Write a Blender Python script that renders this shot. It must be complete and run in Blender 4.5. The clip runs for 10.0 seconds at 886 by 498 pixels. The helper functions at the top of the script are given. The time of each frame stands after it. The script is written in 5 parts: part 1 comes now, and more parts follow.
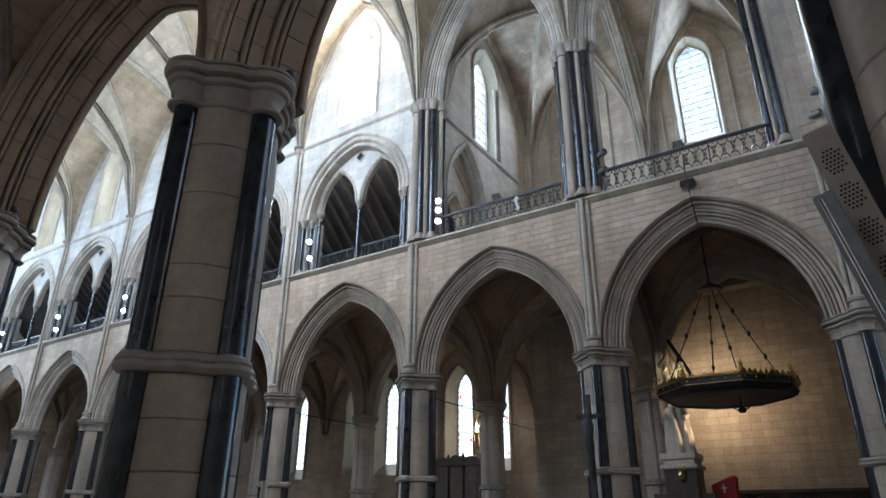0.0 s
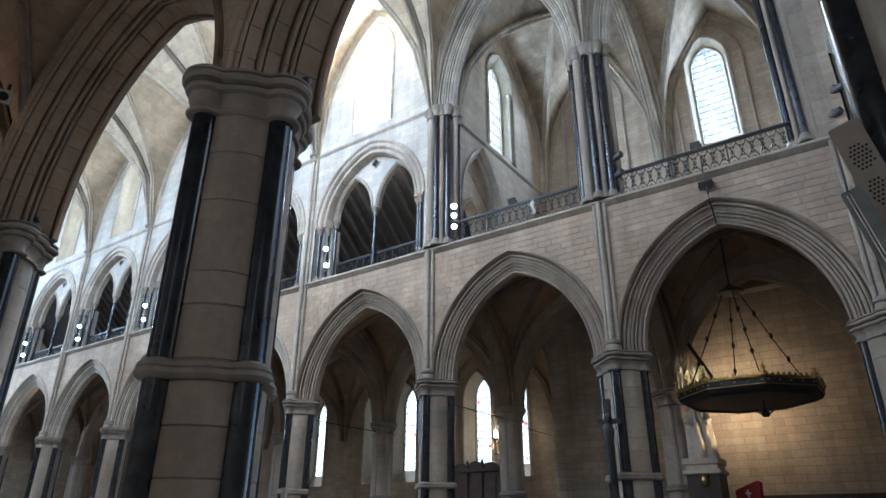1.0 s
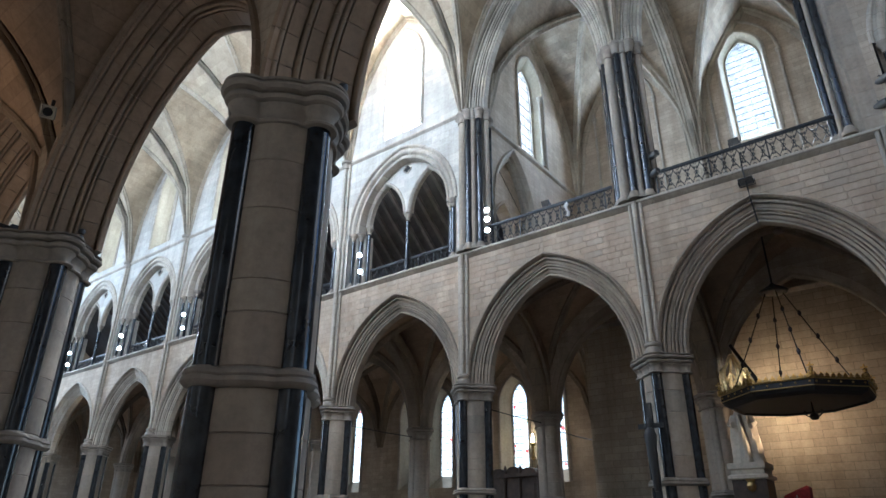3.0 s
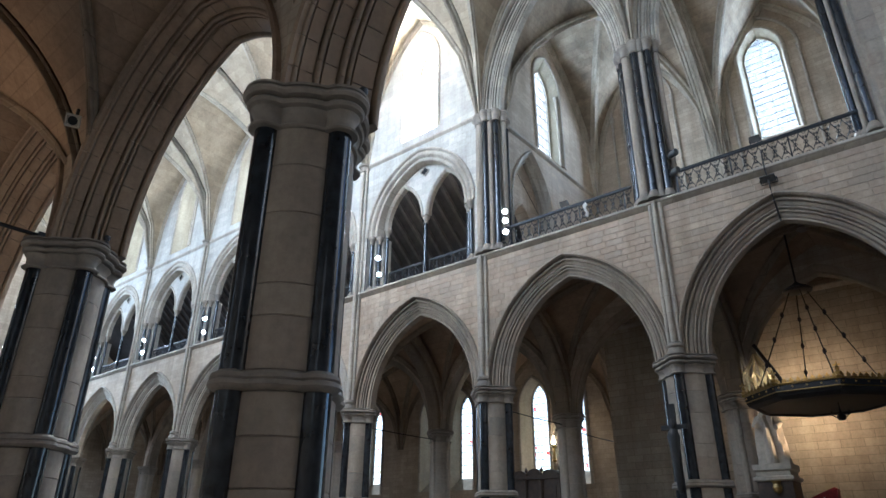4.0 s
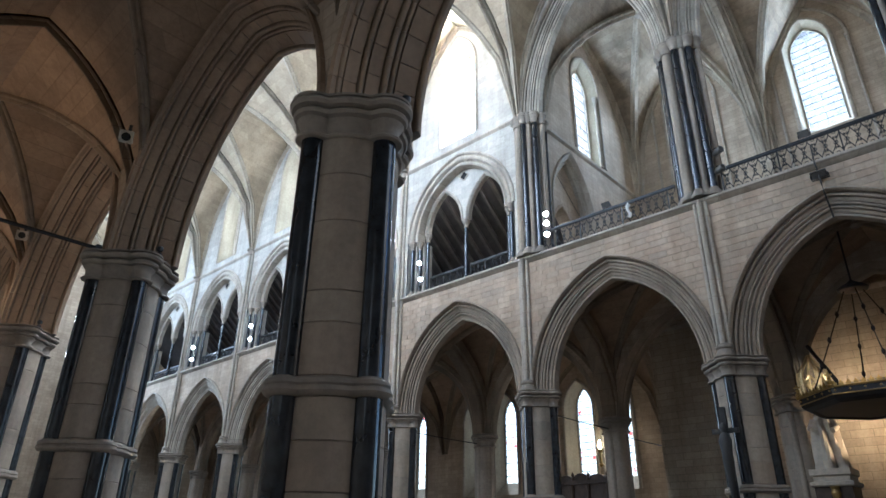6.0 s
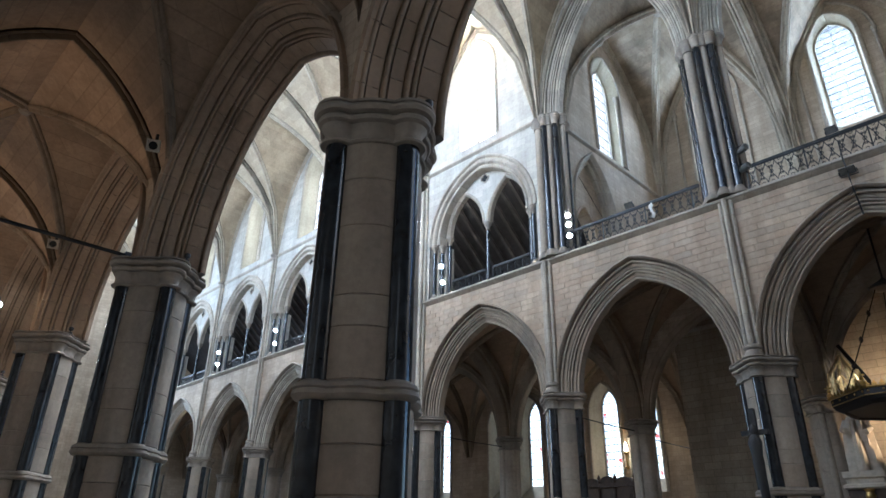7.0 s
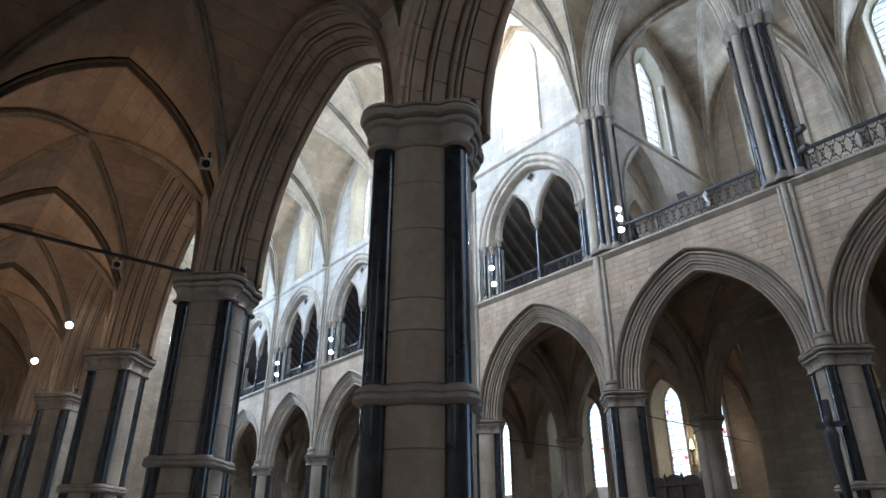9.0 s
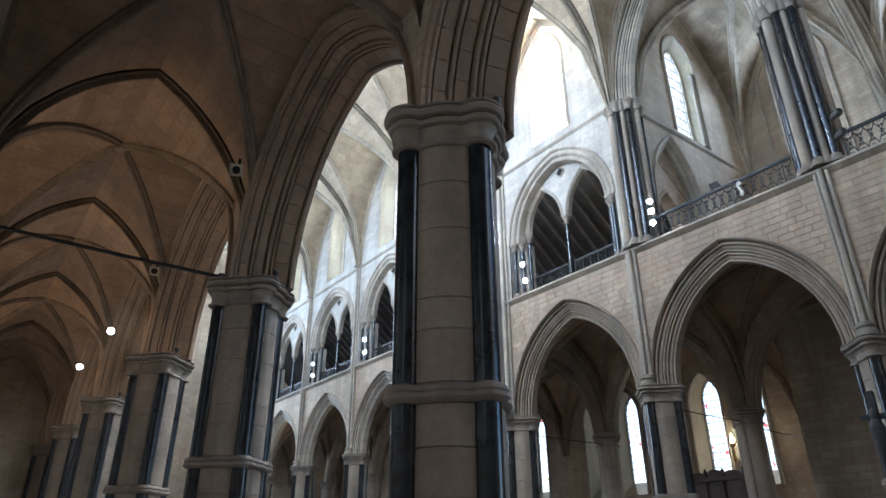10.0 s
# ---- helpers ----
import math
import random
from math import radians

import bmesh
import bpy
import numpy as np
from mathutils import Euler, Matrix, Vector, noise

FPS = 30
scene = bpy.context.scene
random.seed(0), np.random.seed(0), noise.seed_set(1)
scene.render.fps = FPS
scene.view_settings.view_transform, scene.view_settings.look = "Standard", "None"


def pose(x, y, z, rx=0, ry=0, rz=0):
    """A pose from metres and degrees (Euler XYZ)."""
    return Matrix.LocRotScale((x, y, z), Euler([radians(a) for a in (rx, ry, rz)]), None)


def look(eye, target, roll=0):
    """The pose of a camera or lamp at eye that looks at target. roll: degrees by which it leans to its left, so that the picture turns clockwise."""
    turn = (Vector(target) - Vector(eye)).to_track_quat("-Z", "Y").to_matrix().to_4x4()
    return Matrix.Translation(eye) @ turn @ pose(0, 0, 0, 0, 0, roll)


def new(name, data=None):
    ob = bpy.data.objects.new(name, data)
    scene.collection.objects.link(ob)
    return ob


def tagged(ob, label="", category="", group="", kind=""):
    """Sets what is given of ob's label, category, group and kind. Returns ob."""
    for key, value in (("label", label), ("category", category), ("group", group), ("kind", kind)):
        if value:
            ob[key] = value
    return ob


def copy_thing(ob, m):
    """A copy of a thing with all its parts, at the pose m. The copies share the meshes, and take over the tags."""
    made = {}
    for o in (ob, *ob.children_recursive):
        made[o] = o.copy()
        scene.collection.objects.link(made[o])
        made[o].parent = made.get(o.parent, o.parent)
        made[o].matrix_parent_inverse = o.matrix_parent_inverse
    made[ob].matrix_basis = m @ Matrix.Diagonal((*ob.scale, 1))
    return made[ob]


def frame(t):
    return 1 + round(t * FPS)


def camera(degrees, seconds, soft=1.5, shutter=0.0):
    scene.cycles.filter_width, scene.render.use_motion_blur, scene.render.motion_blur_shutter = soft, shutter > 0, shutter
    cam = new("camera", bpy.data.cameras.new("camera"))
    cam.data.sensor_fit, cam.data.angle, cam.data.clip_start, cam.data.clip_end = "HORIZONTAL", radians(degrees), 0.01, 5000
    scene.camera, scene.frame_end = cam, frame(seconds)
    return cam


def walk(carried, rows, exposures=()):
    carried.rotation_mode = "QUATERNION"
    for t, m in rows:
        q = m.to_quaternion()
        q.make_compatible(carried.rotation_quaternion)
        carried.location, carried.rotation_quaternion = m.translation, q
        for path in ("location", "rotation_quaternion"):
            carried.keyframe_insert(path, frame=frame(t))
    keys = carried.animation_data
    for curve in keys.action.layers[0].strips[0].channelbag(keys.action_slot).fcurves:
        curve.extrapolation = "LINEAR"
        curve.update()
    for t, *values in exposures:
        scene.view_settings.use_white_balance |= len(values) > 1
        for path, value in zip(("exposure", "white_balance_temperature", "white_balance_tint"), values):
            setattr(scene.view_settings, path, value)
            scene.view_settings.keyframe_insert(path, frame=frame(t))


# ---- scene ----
EXPOSURES = [(0, 2.18, 5020, 7), (10, 2.18, 5020, 7)]
LAMP_NEAR, LAMP_FAR, LAMP_SUNNY, LAMP_WEST, LAMP_EAST, LAMP_TR, LAMP_SHRINE, LAMP_AISLE, LAMP_SOUTH = 285, 200, 3000, 600, 60, 165, 100, 50, 20
cam = camera(69.12, 10.0)
PATH = [
    (0, (6.226, 0.123, 1.612), (113.39, -0.37, 33.26)),
    (0.5, (6.207, 0.137, 1.612), (113.69, -0.38, 34.03)),
    (1, (6.189, 0.138, 1.606), (113.91, -0.26, 34.84)),
    (1.5, (6.158, 0.156, 1.617), (114.08, -0.35, 35.60)),
    (2, (6.122, 0.165, 1.627), (114.19, -0.32, 36.37)),
    (2.5, (6.083, 0.153, 1.624), (114.25, -0.33, 37.03)),
    (4, (6.014, 0.094, 1.627), (114.48, -0.37, 39.41)),
    (4.5, (6.002, 0.074, 1.626), (114.56, -0.46, 40.23)),
    (5, (5.998, 0.052, 1.621), (114.66, -0.61, 41.14)),
    (5.5, (5.991, 0.035, 1.621), (114.72, -0.68, 42.07)),
    (7, (5.962, -0.030, 1.614), (115.04, -0.86, 45.04)),
    (7.5, (5.936, -0.039, 1.620), (115.13, -0.71, 46.09)),
    (8, (5.901, -0.043, 1.619), (115.19, -0.58, 47.28)),
    (8.5, (5.876, -0.035, 1.621), (115.26, -0.28, 48.61)),
    (9, (5.879, -0.025, 1.620), (115.27, 0.02, 50.18)),
    (9.5, (5.900, -0.013, 1.613), (115.21, 0.11, 51.70)),
    (10, (5.937, 0.001, 1.614), (115.12, 0.28, 53.39)),
]
walk(cam, [(t, pose(*eye, *turn)) for t, eye, turn in PATH], EXPOSURES)

# ---------------------------------------------------------------- light
SUN_EL, SUN_AZ = 40.2, -41.0
world = bpy.data.worlds.new("sky")
scene.world = world
world.use_nodes = True
wn = world.node_tree.nodes
sky = wn.new("ShaderNodeTexSky")
sky.sky_type, sky.sun_disc = "NISHITA", False
sky.sun_elevation, sky.sun_rotation = radians(SUN_EL), radians(SUN_AZ)
world.node_tree.links.new(sky.outputs[0], wn["Background"].inputs[0])
wn["Background"].inputs[1].default_value = 0.15

sun_dir = Vector((math.sin(radians(SUN_AZ)) * math.cos(radians(SUN_EL)), math.cos(radians(SUN_AZ)) * math.cos(radians(SUN_EL)), math.sin(radians(SUN_EL))))
sun = new("sun", bpy.data.lights.new("sun", "SUN"))
sun.data.energy, sun.data.angle, sun.data.color = 4.0, radians(0.6), (1.0, 0.95, 0.86)
sun.matrix_world = look(sun_dir * 60, (0, 0, 0))


def window_light(eye, target, w, h, watts, colour=(0.83, 0.925, 1.0)):
    lamp = new("window_light", bpy.data.lights.new("window_light", "AREA"))
    lamp.data.shape, lamp.data.size, lamp.data.size_y = "RECTANGLE", w, h
    lamp.data.energy, lamp.data.color = watts, colour
    lamp.matrix_world = look(eye, target)


def spot_light(eye, target, watts, degrees, colour=(1.0, 0.72, 0.42)):
    lamp = new("spot_light", bpy.data.lights.new("spot_light", "SPOT"))
    lamp.data.energy, lamp.data.spot_size, lamp.data.spot_blend = watts, radians(degrees), 0.8
    lamp.data.color, lamp.data.shadow_soft_size = colour, 0.06
    lamp.matrix_world = look(eye, target)


# ---------------------------------------------------------------- plan
B = 6.5                      # bay
FAR, FAR_BACK = 17.5, 18.4   # north arcade wall, face and back
FAR_PIER = 17.95
ROW2 = 23.0                  # second north row of piers
OUTER = 27.4                 # outer north wall
NEAR_PIER, NEAR_X, NEAR_CAP = 4.1, 0.58, 6.36
NEAR_FACE, NEAR_BACK = 4.78, 3.66
SOUTH = -0.95                # south aisle wall
WEST, EAST = -45.5, 19.5
CAP, STRING, CLERE, CROWN = 6.3, 11.05, 17.3, 24.2
TR_X0, TR_X1, TR_END, TR_CROWN = -6.1, 6.1, 26.9, 24.6

for k in range(-6, 3):
    cx = NEAR_X + (k - 0.5) * B
    window_light((cx, NEAR_FACE - 0.5, 20.4), (cx, 14, 20.0), 1.7, 5.0, LAMP_NEAR * (0.06 if k > 0 else 0.36 if k == 0 else 0.6 if k < -2 else 1.0), (0.92, 0.96, 1.0))
for k in (-6, -5, -4, -3, -2, -1, 2):
    cx = (k - 0.5) * B
    window_light((cx, FAR + 1.1, 20.5), (cx, 9, 20.5), 1.6, 5.4, LAMP_SUNNY if k == -1 else LAMP_FAR, (1.0, 0.965, 0.9))
# fill panels added before the solid end walls, which have no windows
window_light((WEST + 0.3, 11, 14), (0, 11, 12), 6, 10, LAMP_WEST)
window_light((EAST - 0.3, 11, 15), (0, 11, 12), 6, 9, LAMP_EAST)
for cx in (-3.25, 2.45):
    window_light((cx, TR_END + 1.0, 20.0), (cx, 17, 20.0), 1.7, 5.6, LAMP_TR * 1.6)
window_light((TR_X0 - 1.1, 22.2, 20.3), (3, 22.2, 20.3), 1.6, 5.4, LAMP_TR)
for k in range(-3, 4):
    cx = NEAR_X + (k - 0.5) * B
    window_light((cx, SOUTH - 0.9, 5.4), (cx, 8, 5.4), 1.6, 4.0, LAMP_SOUTH * (0.6 if k <= 0 else 1.2), (1.0, 0.92, 0.8))
# shrine floodlight inferred from its lit wall; hood and statue spots added without fixtures
spot_light((1.35, 24.1, 6.1), (1.6, 26, 6.0), LAMP_SHRINE * 0.8, 155, (1.0, 0.64, 0.33))
spot_light((2.2, 21.0, 5.95), (0.95, 22.2, 6.4), LAMP_SHRINE * 0.4, 34, (1.0, 0.85, 0.62))
spot_light((-35.1, 18.5, 8.1), (-37.5, 18.2, 8.6), 30, 120, (1.0, 0.72, 0.42))
spot_light((2.4, 21.9, 4.4), (0.85, 22.05, 4.7), LAMP_SHRINE * 0.36, 60, (1.0, 0.66, 0.36))
# unseen warm spots added at the south wall to brighten the aisle vault
for k in (-1, -2, -3):
    spot_light((NEAR_X + k * B - 0.3, SOUTH + 0.25, 6.5), (NEAR_X + k * B - 3.4, 2.4, 10.0), LAMP_AISLE, 115, (1.0, 0.62, 0.33))
# warm spots by the south arcade piers, for the glow of its lit spotlights
for k in (-2, -3):
    spot_light((NEAR_X + k * B + 0.35, 2.95, 7.7), (NEAR_X + k * B + 0.1, 3.4, 6.5), 5, 120, (1.0, 0.72, 0.45))


# ---------------------------------------------------------------- materials
def material(name, rough=0.8, metal=0.0):
    mat = bpy.data.materials.new(name)
    mat.use_nodes = True
    nt = mat.node_tree
    bsdf = nt.nodes["Principled BSDF"]
    bsdf.inputs["Roughness"].default_value, bsdf.inputs["Metallic"].default_value = rough, metal
    return mat, nt, bsdf


def ramp(nt, fac, stops):
    r = nt.nodes.new("ShaderNodeValToRGB")
    while len(r.color_ramp.elements) < len(stops):
        r.color_ramp.elements.new(0.5)
    for e, (p, c) in zip(r.color_ramp.elements, stops):
        e.position, e.color = p, (*c, 1)
    nt.links.new(fac, r.inputs[0])
    return r.outputs[0]


def mix(nt, fac, a, b, blend="MIX"):
    m = nt.nodes.new("ShaderNodeMix")
    m.data_type, m.blend_type = "RGBA", blend
    for sock, val in ((m.inputs[0], fac), (m.inputs[6], a), (m.inputs[7], b)):
        if isinstance(val, (int, float)):
            sock.default_value = val
        elif isinstance(val, tuple):
            sock.default_value = (*val, 1)
        else:
            nt.links.new(val, sock)
    return m.outputs[2]


def maths(nt, op, a, b):
    m = nt.nodes.new("ShaderNodeMath")
    m.operation = op
    for sock, val in zip(m.inputs, (a, b)):
        if isinstance(val, (int, float)):
            sock.default_value = val
        else:
            nt.links.new(val, sock)
    return m.outputs[0]


def noise_tex(nt, vec, scale, detail=5, rough=0.6):
    n = nt.nodes.new("ShaderNodeTexNoise")
    n.inputs["Scale"].default_value, n.inputs["Detail"].default_value, n.inputs["Roughness"].default_value = scale, detail, rough
    nt.links.new(vec, n.inputs["Vector"])
    return n.outputs[0]


def shade(c, k):
    return tuple(min(1, x * k) for x in c)


def stone(name, base, rough=0.85, course="", block=(0.8, 0.3), joint=0.012, spread=0.22, bump=0.5, joint_dark=0.62, per_piece=0.0, soot=0.0):
    mat, nt, bsdf = material(name, rough)
    pos = nt.nodes.new("ShaderNodeNewGeometry").outputs["Position"]
    big = noise_tex(nt, pos, 0.55, 4)
    fine = noise_tex(nt, pos, 9.0, 7, 0.7)
    colour = ramp(nt, big, [(0.3, shade(base, 1 - spread)), (0.52, base), (0.72, shade(base, 1 + spread * 0.7))])
    colour = mix(nt, 0.5, colour, ramp(nt, fine, [(0.3, (0.62, 0.6, 0.57)), (0.6, (1.05, 1.04, 1.0))]), "MULTIPLY")
    streak_vec = nt.nodes.new("ShaderNodeMapping")
    streak_vec.inputs["Scale"].default_value = (2.2, 2.2, 0.18)
    nt.links.new(pos, streak_vec.inputs["Vector"])
    streak = noise_tex(nt, streak_vec.outputs[0], 1.0, 5)
    colour = mix(nt, 0.45, colour, ramp(nt, streak, [(0.36, (0.6, 0.57, 0.53)), (0.56, (1, 1, 1))]), "MULTIPLY")
    if soot:
        grime = noise_tex(nt, pos, 0.3, 6, 0.62)
        colour = mix(nt, soot, colour, ramp(nt, grime, [(0.4, (0.3, 0.25, 0.2)), (0.5, (0.72, 0.66, 0.6)), (0.62, (1, 1, 1))]), "MULTIPLY")
    height = maths(nt, "ADD", maths(nt, "MULTIPLY", fine, 0.35), maths(nt, "MULTIPLY", big, 0.5))
    if per_piece:
        info = nt.nodes.new("ShaderNodeObjectInfo")
        colour = mix(nt, 1.0, colour, ramp(nt, info.outputs["Random"], [(0.0, (1 - per_piece,) * 3), (0.4, (1.0, 0.97, 0.93)), (0.55, (1 - per_piece * 0.5, 1 - per_piece * 0.85, 1 - per_piece * 1.1)), (1.0, (1 + per_piece * 0.5, 1 + per_piece * 0.35, 1 + per_piece * 0.15))]), "MULTIPLY")
    if course:
        sep = nt.nodes.new("ShaderNodeSeparateXYZ")
        nt.links.new(pos, sep.inputs[0])
        com = nt.nodes.new("ShaderNodeCombineXYZ")
        along = {"x": sep.outputs[0], "y": sep.outputs[1]}.get(course) or maths(nt, "ADD", sep.outputs[0], sep.outputs[1])
        nt.links.new(along, com.inputs[0])
        nt.links.new(sep.outputs[2], com.inputs[1])
        br = nt.nodes.new("ShaderNodeTexBrick")
        br.inputs["Scale"].default_value = 1.0
        br.inputs["Brick Width"].default_value, br.inputs["Row Height"].default_value = block
        br.inputs["Mortar Size"].default_value, br.inputs["Mortar Smooth"].default_value = joint, 0.2
        br.inputs["Color1"].default_value, br.inputs["Color2"].default_value = (0.84, 0.83, 0.81, 1), (1.06, 1.05, 1.02, 1)
        br.inputs["Mortar"].default_value = (joint_dark, joint_dark * 0.98, joint_dark * 0.95, 1)
        nt.links.new(com.outputs[0], br.inputs["Vector"])
        colour = mix(nt, 1.0, colour, br.outputs["Color"], "MULTIPLY")
        height = maths(nt, "SUBTRACT", height, maths(nt, "MULTIPLY", br.outputs["Fac"], 1.2))
    nt.links.new(colour, bsdf.inputs["Base Color"])
    bm_node = nt.nodes.new("ShaderNodeBump")
    bm_node.inputs["Strength"].default_value, bm_node.inputs["Distance"].default_value = bump, 0.012
    nt.links.new(height, bm_node.inputs["Height"])
    nt.links.new(bm_node.outputs[0], bsdf.inputs["Normal"])
    return mat


def plain(name, base, rough=0.5, metal=0.0, spread=0.3, scale=12.0, bump=0.15):
    mat, nt, bsdf = material(name, rough, metal)
    pos = nt.nodes.new("ShaderNodeNewGeometry").outputs["Position"]
    n = noise_tex(nt, pos, scale, 5)
    nt.links.new(ramp(nt, n, [(0.3, shade(base, 1 - spread)), (0.7, shade(base, 1 + spread))]), bsdf.inputs["Base Color"])
    rr = nt.nodes.new("ShaderNodeMapRange")
    rr.inputs[3].default_value, rr.inputs[4].default_value = max(0.03, rough - 0.08), min(1, rough + 0.1)
    nt.links.new(n, rr.inputs[0])
    nt.links.new(rr.outputs[0], bsdf.inputs["Roughness"])
    b = nt.nodes.new("ShaderNodeBump")
    b.inputs["Strength"].default_value, b.inputs["Distance"].default_value = bump, 0.004
    nt.links.new(n, b.inputs["Height"])
    nt.links.new(b.outputs[0], bsdf.inputs["Normal"])
    return mat


def stained_glass(name, colours):
    mat, nt, bsdf = material(name, 0.3)
    pos = nt.nodes.new("ShaderNodeNewGeometry").outputs["Position"]
    axes = nt.nodes.new("ShaderNodeSeparateXYZ")
    nt.links.new(pos, axes.inputs[0])
    flat = nt.nodes.new("ShaderNodeCombineXYZ")
    nt.links.new(maths(nt, "ADD", axes.outputs[0], axes.outputs[1]), flat.inputs[0])
    nt.links.new(axes.outputs[2], flat.inputs[1])
    vor, edge = nt.nodes.new("ShaderNodeTexVoronoi"), nt.nodes.new("ShaderNodeTexVoronoi")
    edge.feature = "DISTANCE_TO_EDGE"
    for v in (vor, edge):
        v.voronoi_dimensions = "2D"
        v.inputs["Scale"].default_value = 6.5
        nt.links.new(flat.outputs[0], v.inputs["Vector"])
    sep = nt.nodes.new("ShaderNodeSeparateColor")
    nt.links.new(vor.outputs["Color"], sep.inputs[0])
    tint = ramp(nt, sep.outputs[0], colours)
    tint.node.color_ramp.interpolation = "CONSTANT"
    tint = mix(nt, 1.0, tint, ramp(nt, edge.outputs["Distance"], [(0.025, (0.03, 0.03, 0.03)), (0.045, (1, 1, 1))]), "MULTIPLY")
    tr = nt.nodes.new("ShaderNodeBsdfTransparent")
    nt.links.new(tint, tr.inputs[0])
    di = nt.nodes.new("ShaderNodeBsdfTranslucent")
    nt.links.new(tint, di.inputs[0])
    mx = nt.nodes.new("ShaderNodeMixShader")
    mx.inputs[0].default_value = 0.25
    nt.links.new(tr.outputs[0], mx.inputs[1])
    nt.links.new(di.outputs[0], mx.inputs[2])
    nt.links.new(mx.outputs[0], nt.nodes["Material Output"].inputs["Surface"])
    return mat


def glow(name, colour, strength):
    mat, nt, bsdf = material(name)
    bsdf.inputs["Emission Color"].default_value = (*colour, 1)
    bsdf.inputs["Emission Strength"].default_value = strength
    return mat


WALL = (0.455, 0.372, 0.285)
M_WALL = stone("ashlar", WALL, course="x", block=(0.52, 0.2), joint=0.009, joint_dark=0.74)
M_WALL_Y = stone("ashlar_return", WALL, course="y", block=(0.52, 0.2), joint=0.009, joint_dark=0.74)
M_BLOCK = stone("ashlar_block", WALL, per_piece=0.17)
M_WHITE = stone("clerestory_stone", (0.50, 0.48, 0.44), course="x", block=(0.9, 0.3), joint=0.01, joint_dark=0.85, spread=0.14)
# near-arch copy of the voussoir stone: warm lamp light and shade in its brown
M_VOUSSOIR_TINTED = stone("lamp_tinted_voussoir_stone", (0.33, 0.245, 0.17), spread=0.25, per_piece=0.1)
M_VOUSSOIR = stone("voussoir_stone", (0.37, 0.318, 0.255), spread=0.25, per_piece=0.14, soot=0.45)
M_CREAM_STONE = stone("reveal_stone", (0.46, 0.41, 0.31), spread=0.2)
M_TRIM = stone("moulded_stone", (0.44, 0.395, 0.335), course="xy", block=(0.9, 0.5), joint=0.01, joint_dark=0.7, spread=0.2)
M_DRUM = stone("drum_stone", (0.36, 0.31, 0.252), spread=0.25, per_piece=0.14)
M_CARVED = stone("capital_stone", (0.285, 0.245, 0.2), spread=0.25)
# near-arcade drum and capital copies, browned and darkened for dim warm light
M_DRUM_TINTED = stone("lamp_tinted_drum_stone", (0.31, 0.262, 0.212), spread=0.3, per_piece=0.14)
M_CARVED_TINTED = stone("lamp_tinted_capital_stone", (0.27, 0.23, 0.188), spread=0.25)
M_VAULT = stone("vault_stone", (0.44, 0.362, 0.262), soot=0.0, course="xy", block=(0.9, 0.22), joint=0.008, joint_dark=0.85, spread=0.12)
M_VAULT_SOOTY = stone("sooty_vault_stone", (0.43, 0.36, 0.275), soot=0.7, course="xy", block=(0.9, 0.22), joint=0.008, joint_dark=0.8, spread=0.38)
# vault stone with the aisles' dim orange lamp light mixed into the base colour
M_AISLE = stone("lamp_tinted_vault_stone", (0.34, 0.24, 0.16), course="xy", block=(0.9, 0.2), joint=0.008, joint_dark=0.82, spread=0.22)
M_RIB = stone("rib_stone", (0.44, 0.385, 0.31), soot=0.25, course="xy", block=(0.7, 0.6), joint=0.008)
# darker copy of the rib stone, aisle shade included in the colour
M_RIB_SHADED = stone("shaded_rib_stone", (0.25, 0.195, 0.14), course="xy", block=(0.7, 0.6), joint=0.008)
M_SHRINE = stone("shrine_wall", (0.43, 0.375, 0.30), course="x", block=(0.7, 0.27), joint=0.012, joint_dark=0.66)
M_MARBLE = plain("dark_marble", (0.019, 0.021, 0.024), 0.14, spread=0.5, scale=5, bump=0.03)
M_IRON = plain("black_iron", (0.012, 0.012, 0.013), 0.5, 0.2)
M_BLACK = plain("blackened_wood", (0.014, 0.013, 0.012), 0.6)
M_GOLD = plain("gilding", (0.46, 0.32, 0.12), 0.36, 1.0, 0.25, 20)
M_WOOD = plain("dark_oak", (0.05, 0.032, 0.02), 0.5, spread=0.45, scale=6)
M_RAFTER = plain("rafter_oak", (0.065, 0.055, 0.05), 0.8, spread=0.4, scale=4)
M_BOARD = plain("roof_boards", (0.035, 0.031, 0.03), 0.9, spread=0.4, scale=3)
M_STATUE = plain("statue_stone", (0.5, 0.43, 0.33), 0.6, spread=0.15, scale=8)
M_LEAD = plain("lead", (0.05, 0.05, 0.055), 0.6, 0.3)
M_CASE = plain("lamp_case", (0.03, 0.03, 0.032), 0.5)
M_CREAM = plain("cream_metal", (0.42, 0.36, 0.27), 0.45, spread=0.12)
M_GREY = plain("grey_metal", (0.14, 0.14, 0.135), 0.35, 0.5, 0.2)
M_STEEL = plain("bright_steel", (0.6, 0.6, 0.6), 0.18, 1.0, 0.1)
M_HOLE = plain("dark_hole", (0.012, 0.011, 0.01), 0.9)
M_RED = plain("red_cloth", (0.25, 0.02, 0.02), 0.85)
M_FLOOR = stone("floor_stone", (0.21, 0.185, 0.16), rough=0.5, spread=0.2)
M_GROUND = stone("outside_ground", (0.12, 0.13, 0.08))
M_ROOF = plain("slate", (0.06, 0.065, 0.07), 0.7)
M_GLASS = stained_glass("leaded_glass", [(0.0, (0.15, 0.143, 0.132)), (0.2, (0.172, 0.165, 0.152)), (0.7, (0.18, 0.17, 0.145)), (0.9, (0.125, 0.12, 0.105))])
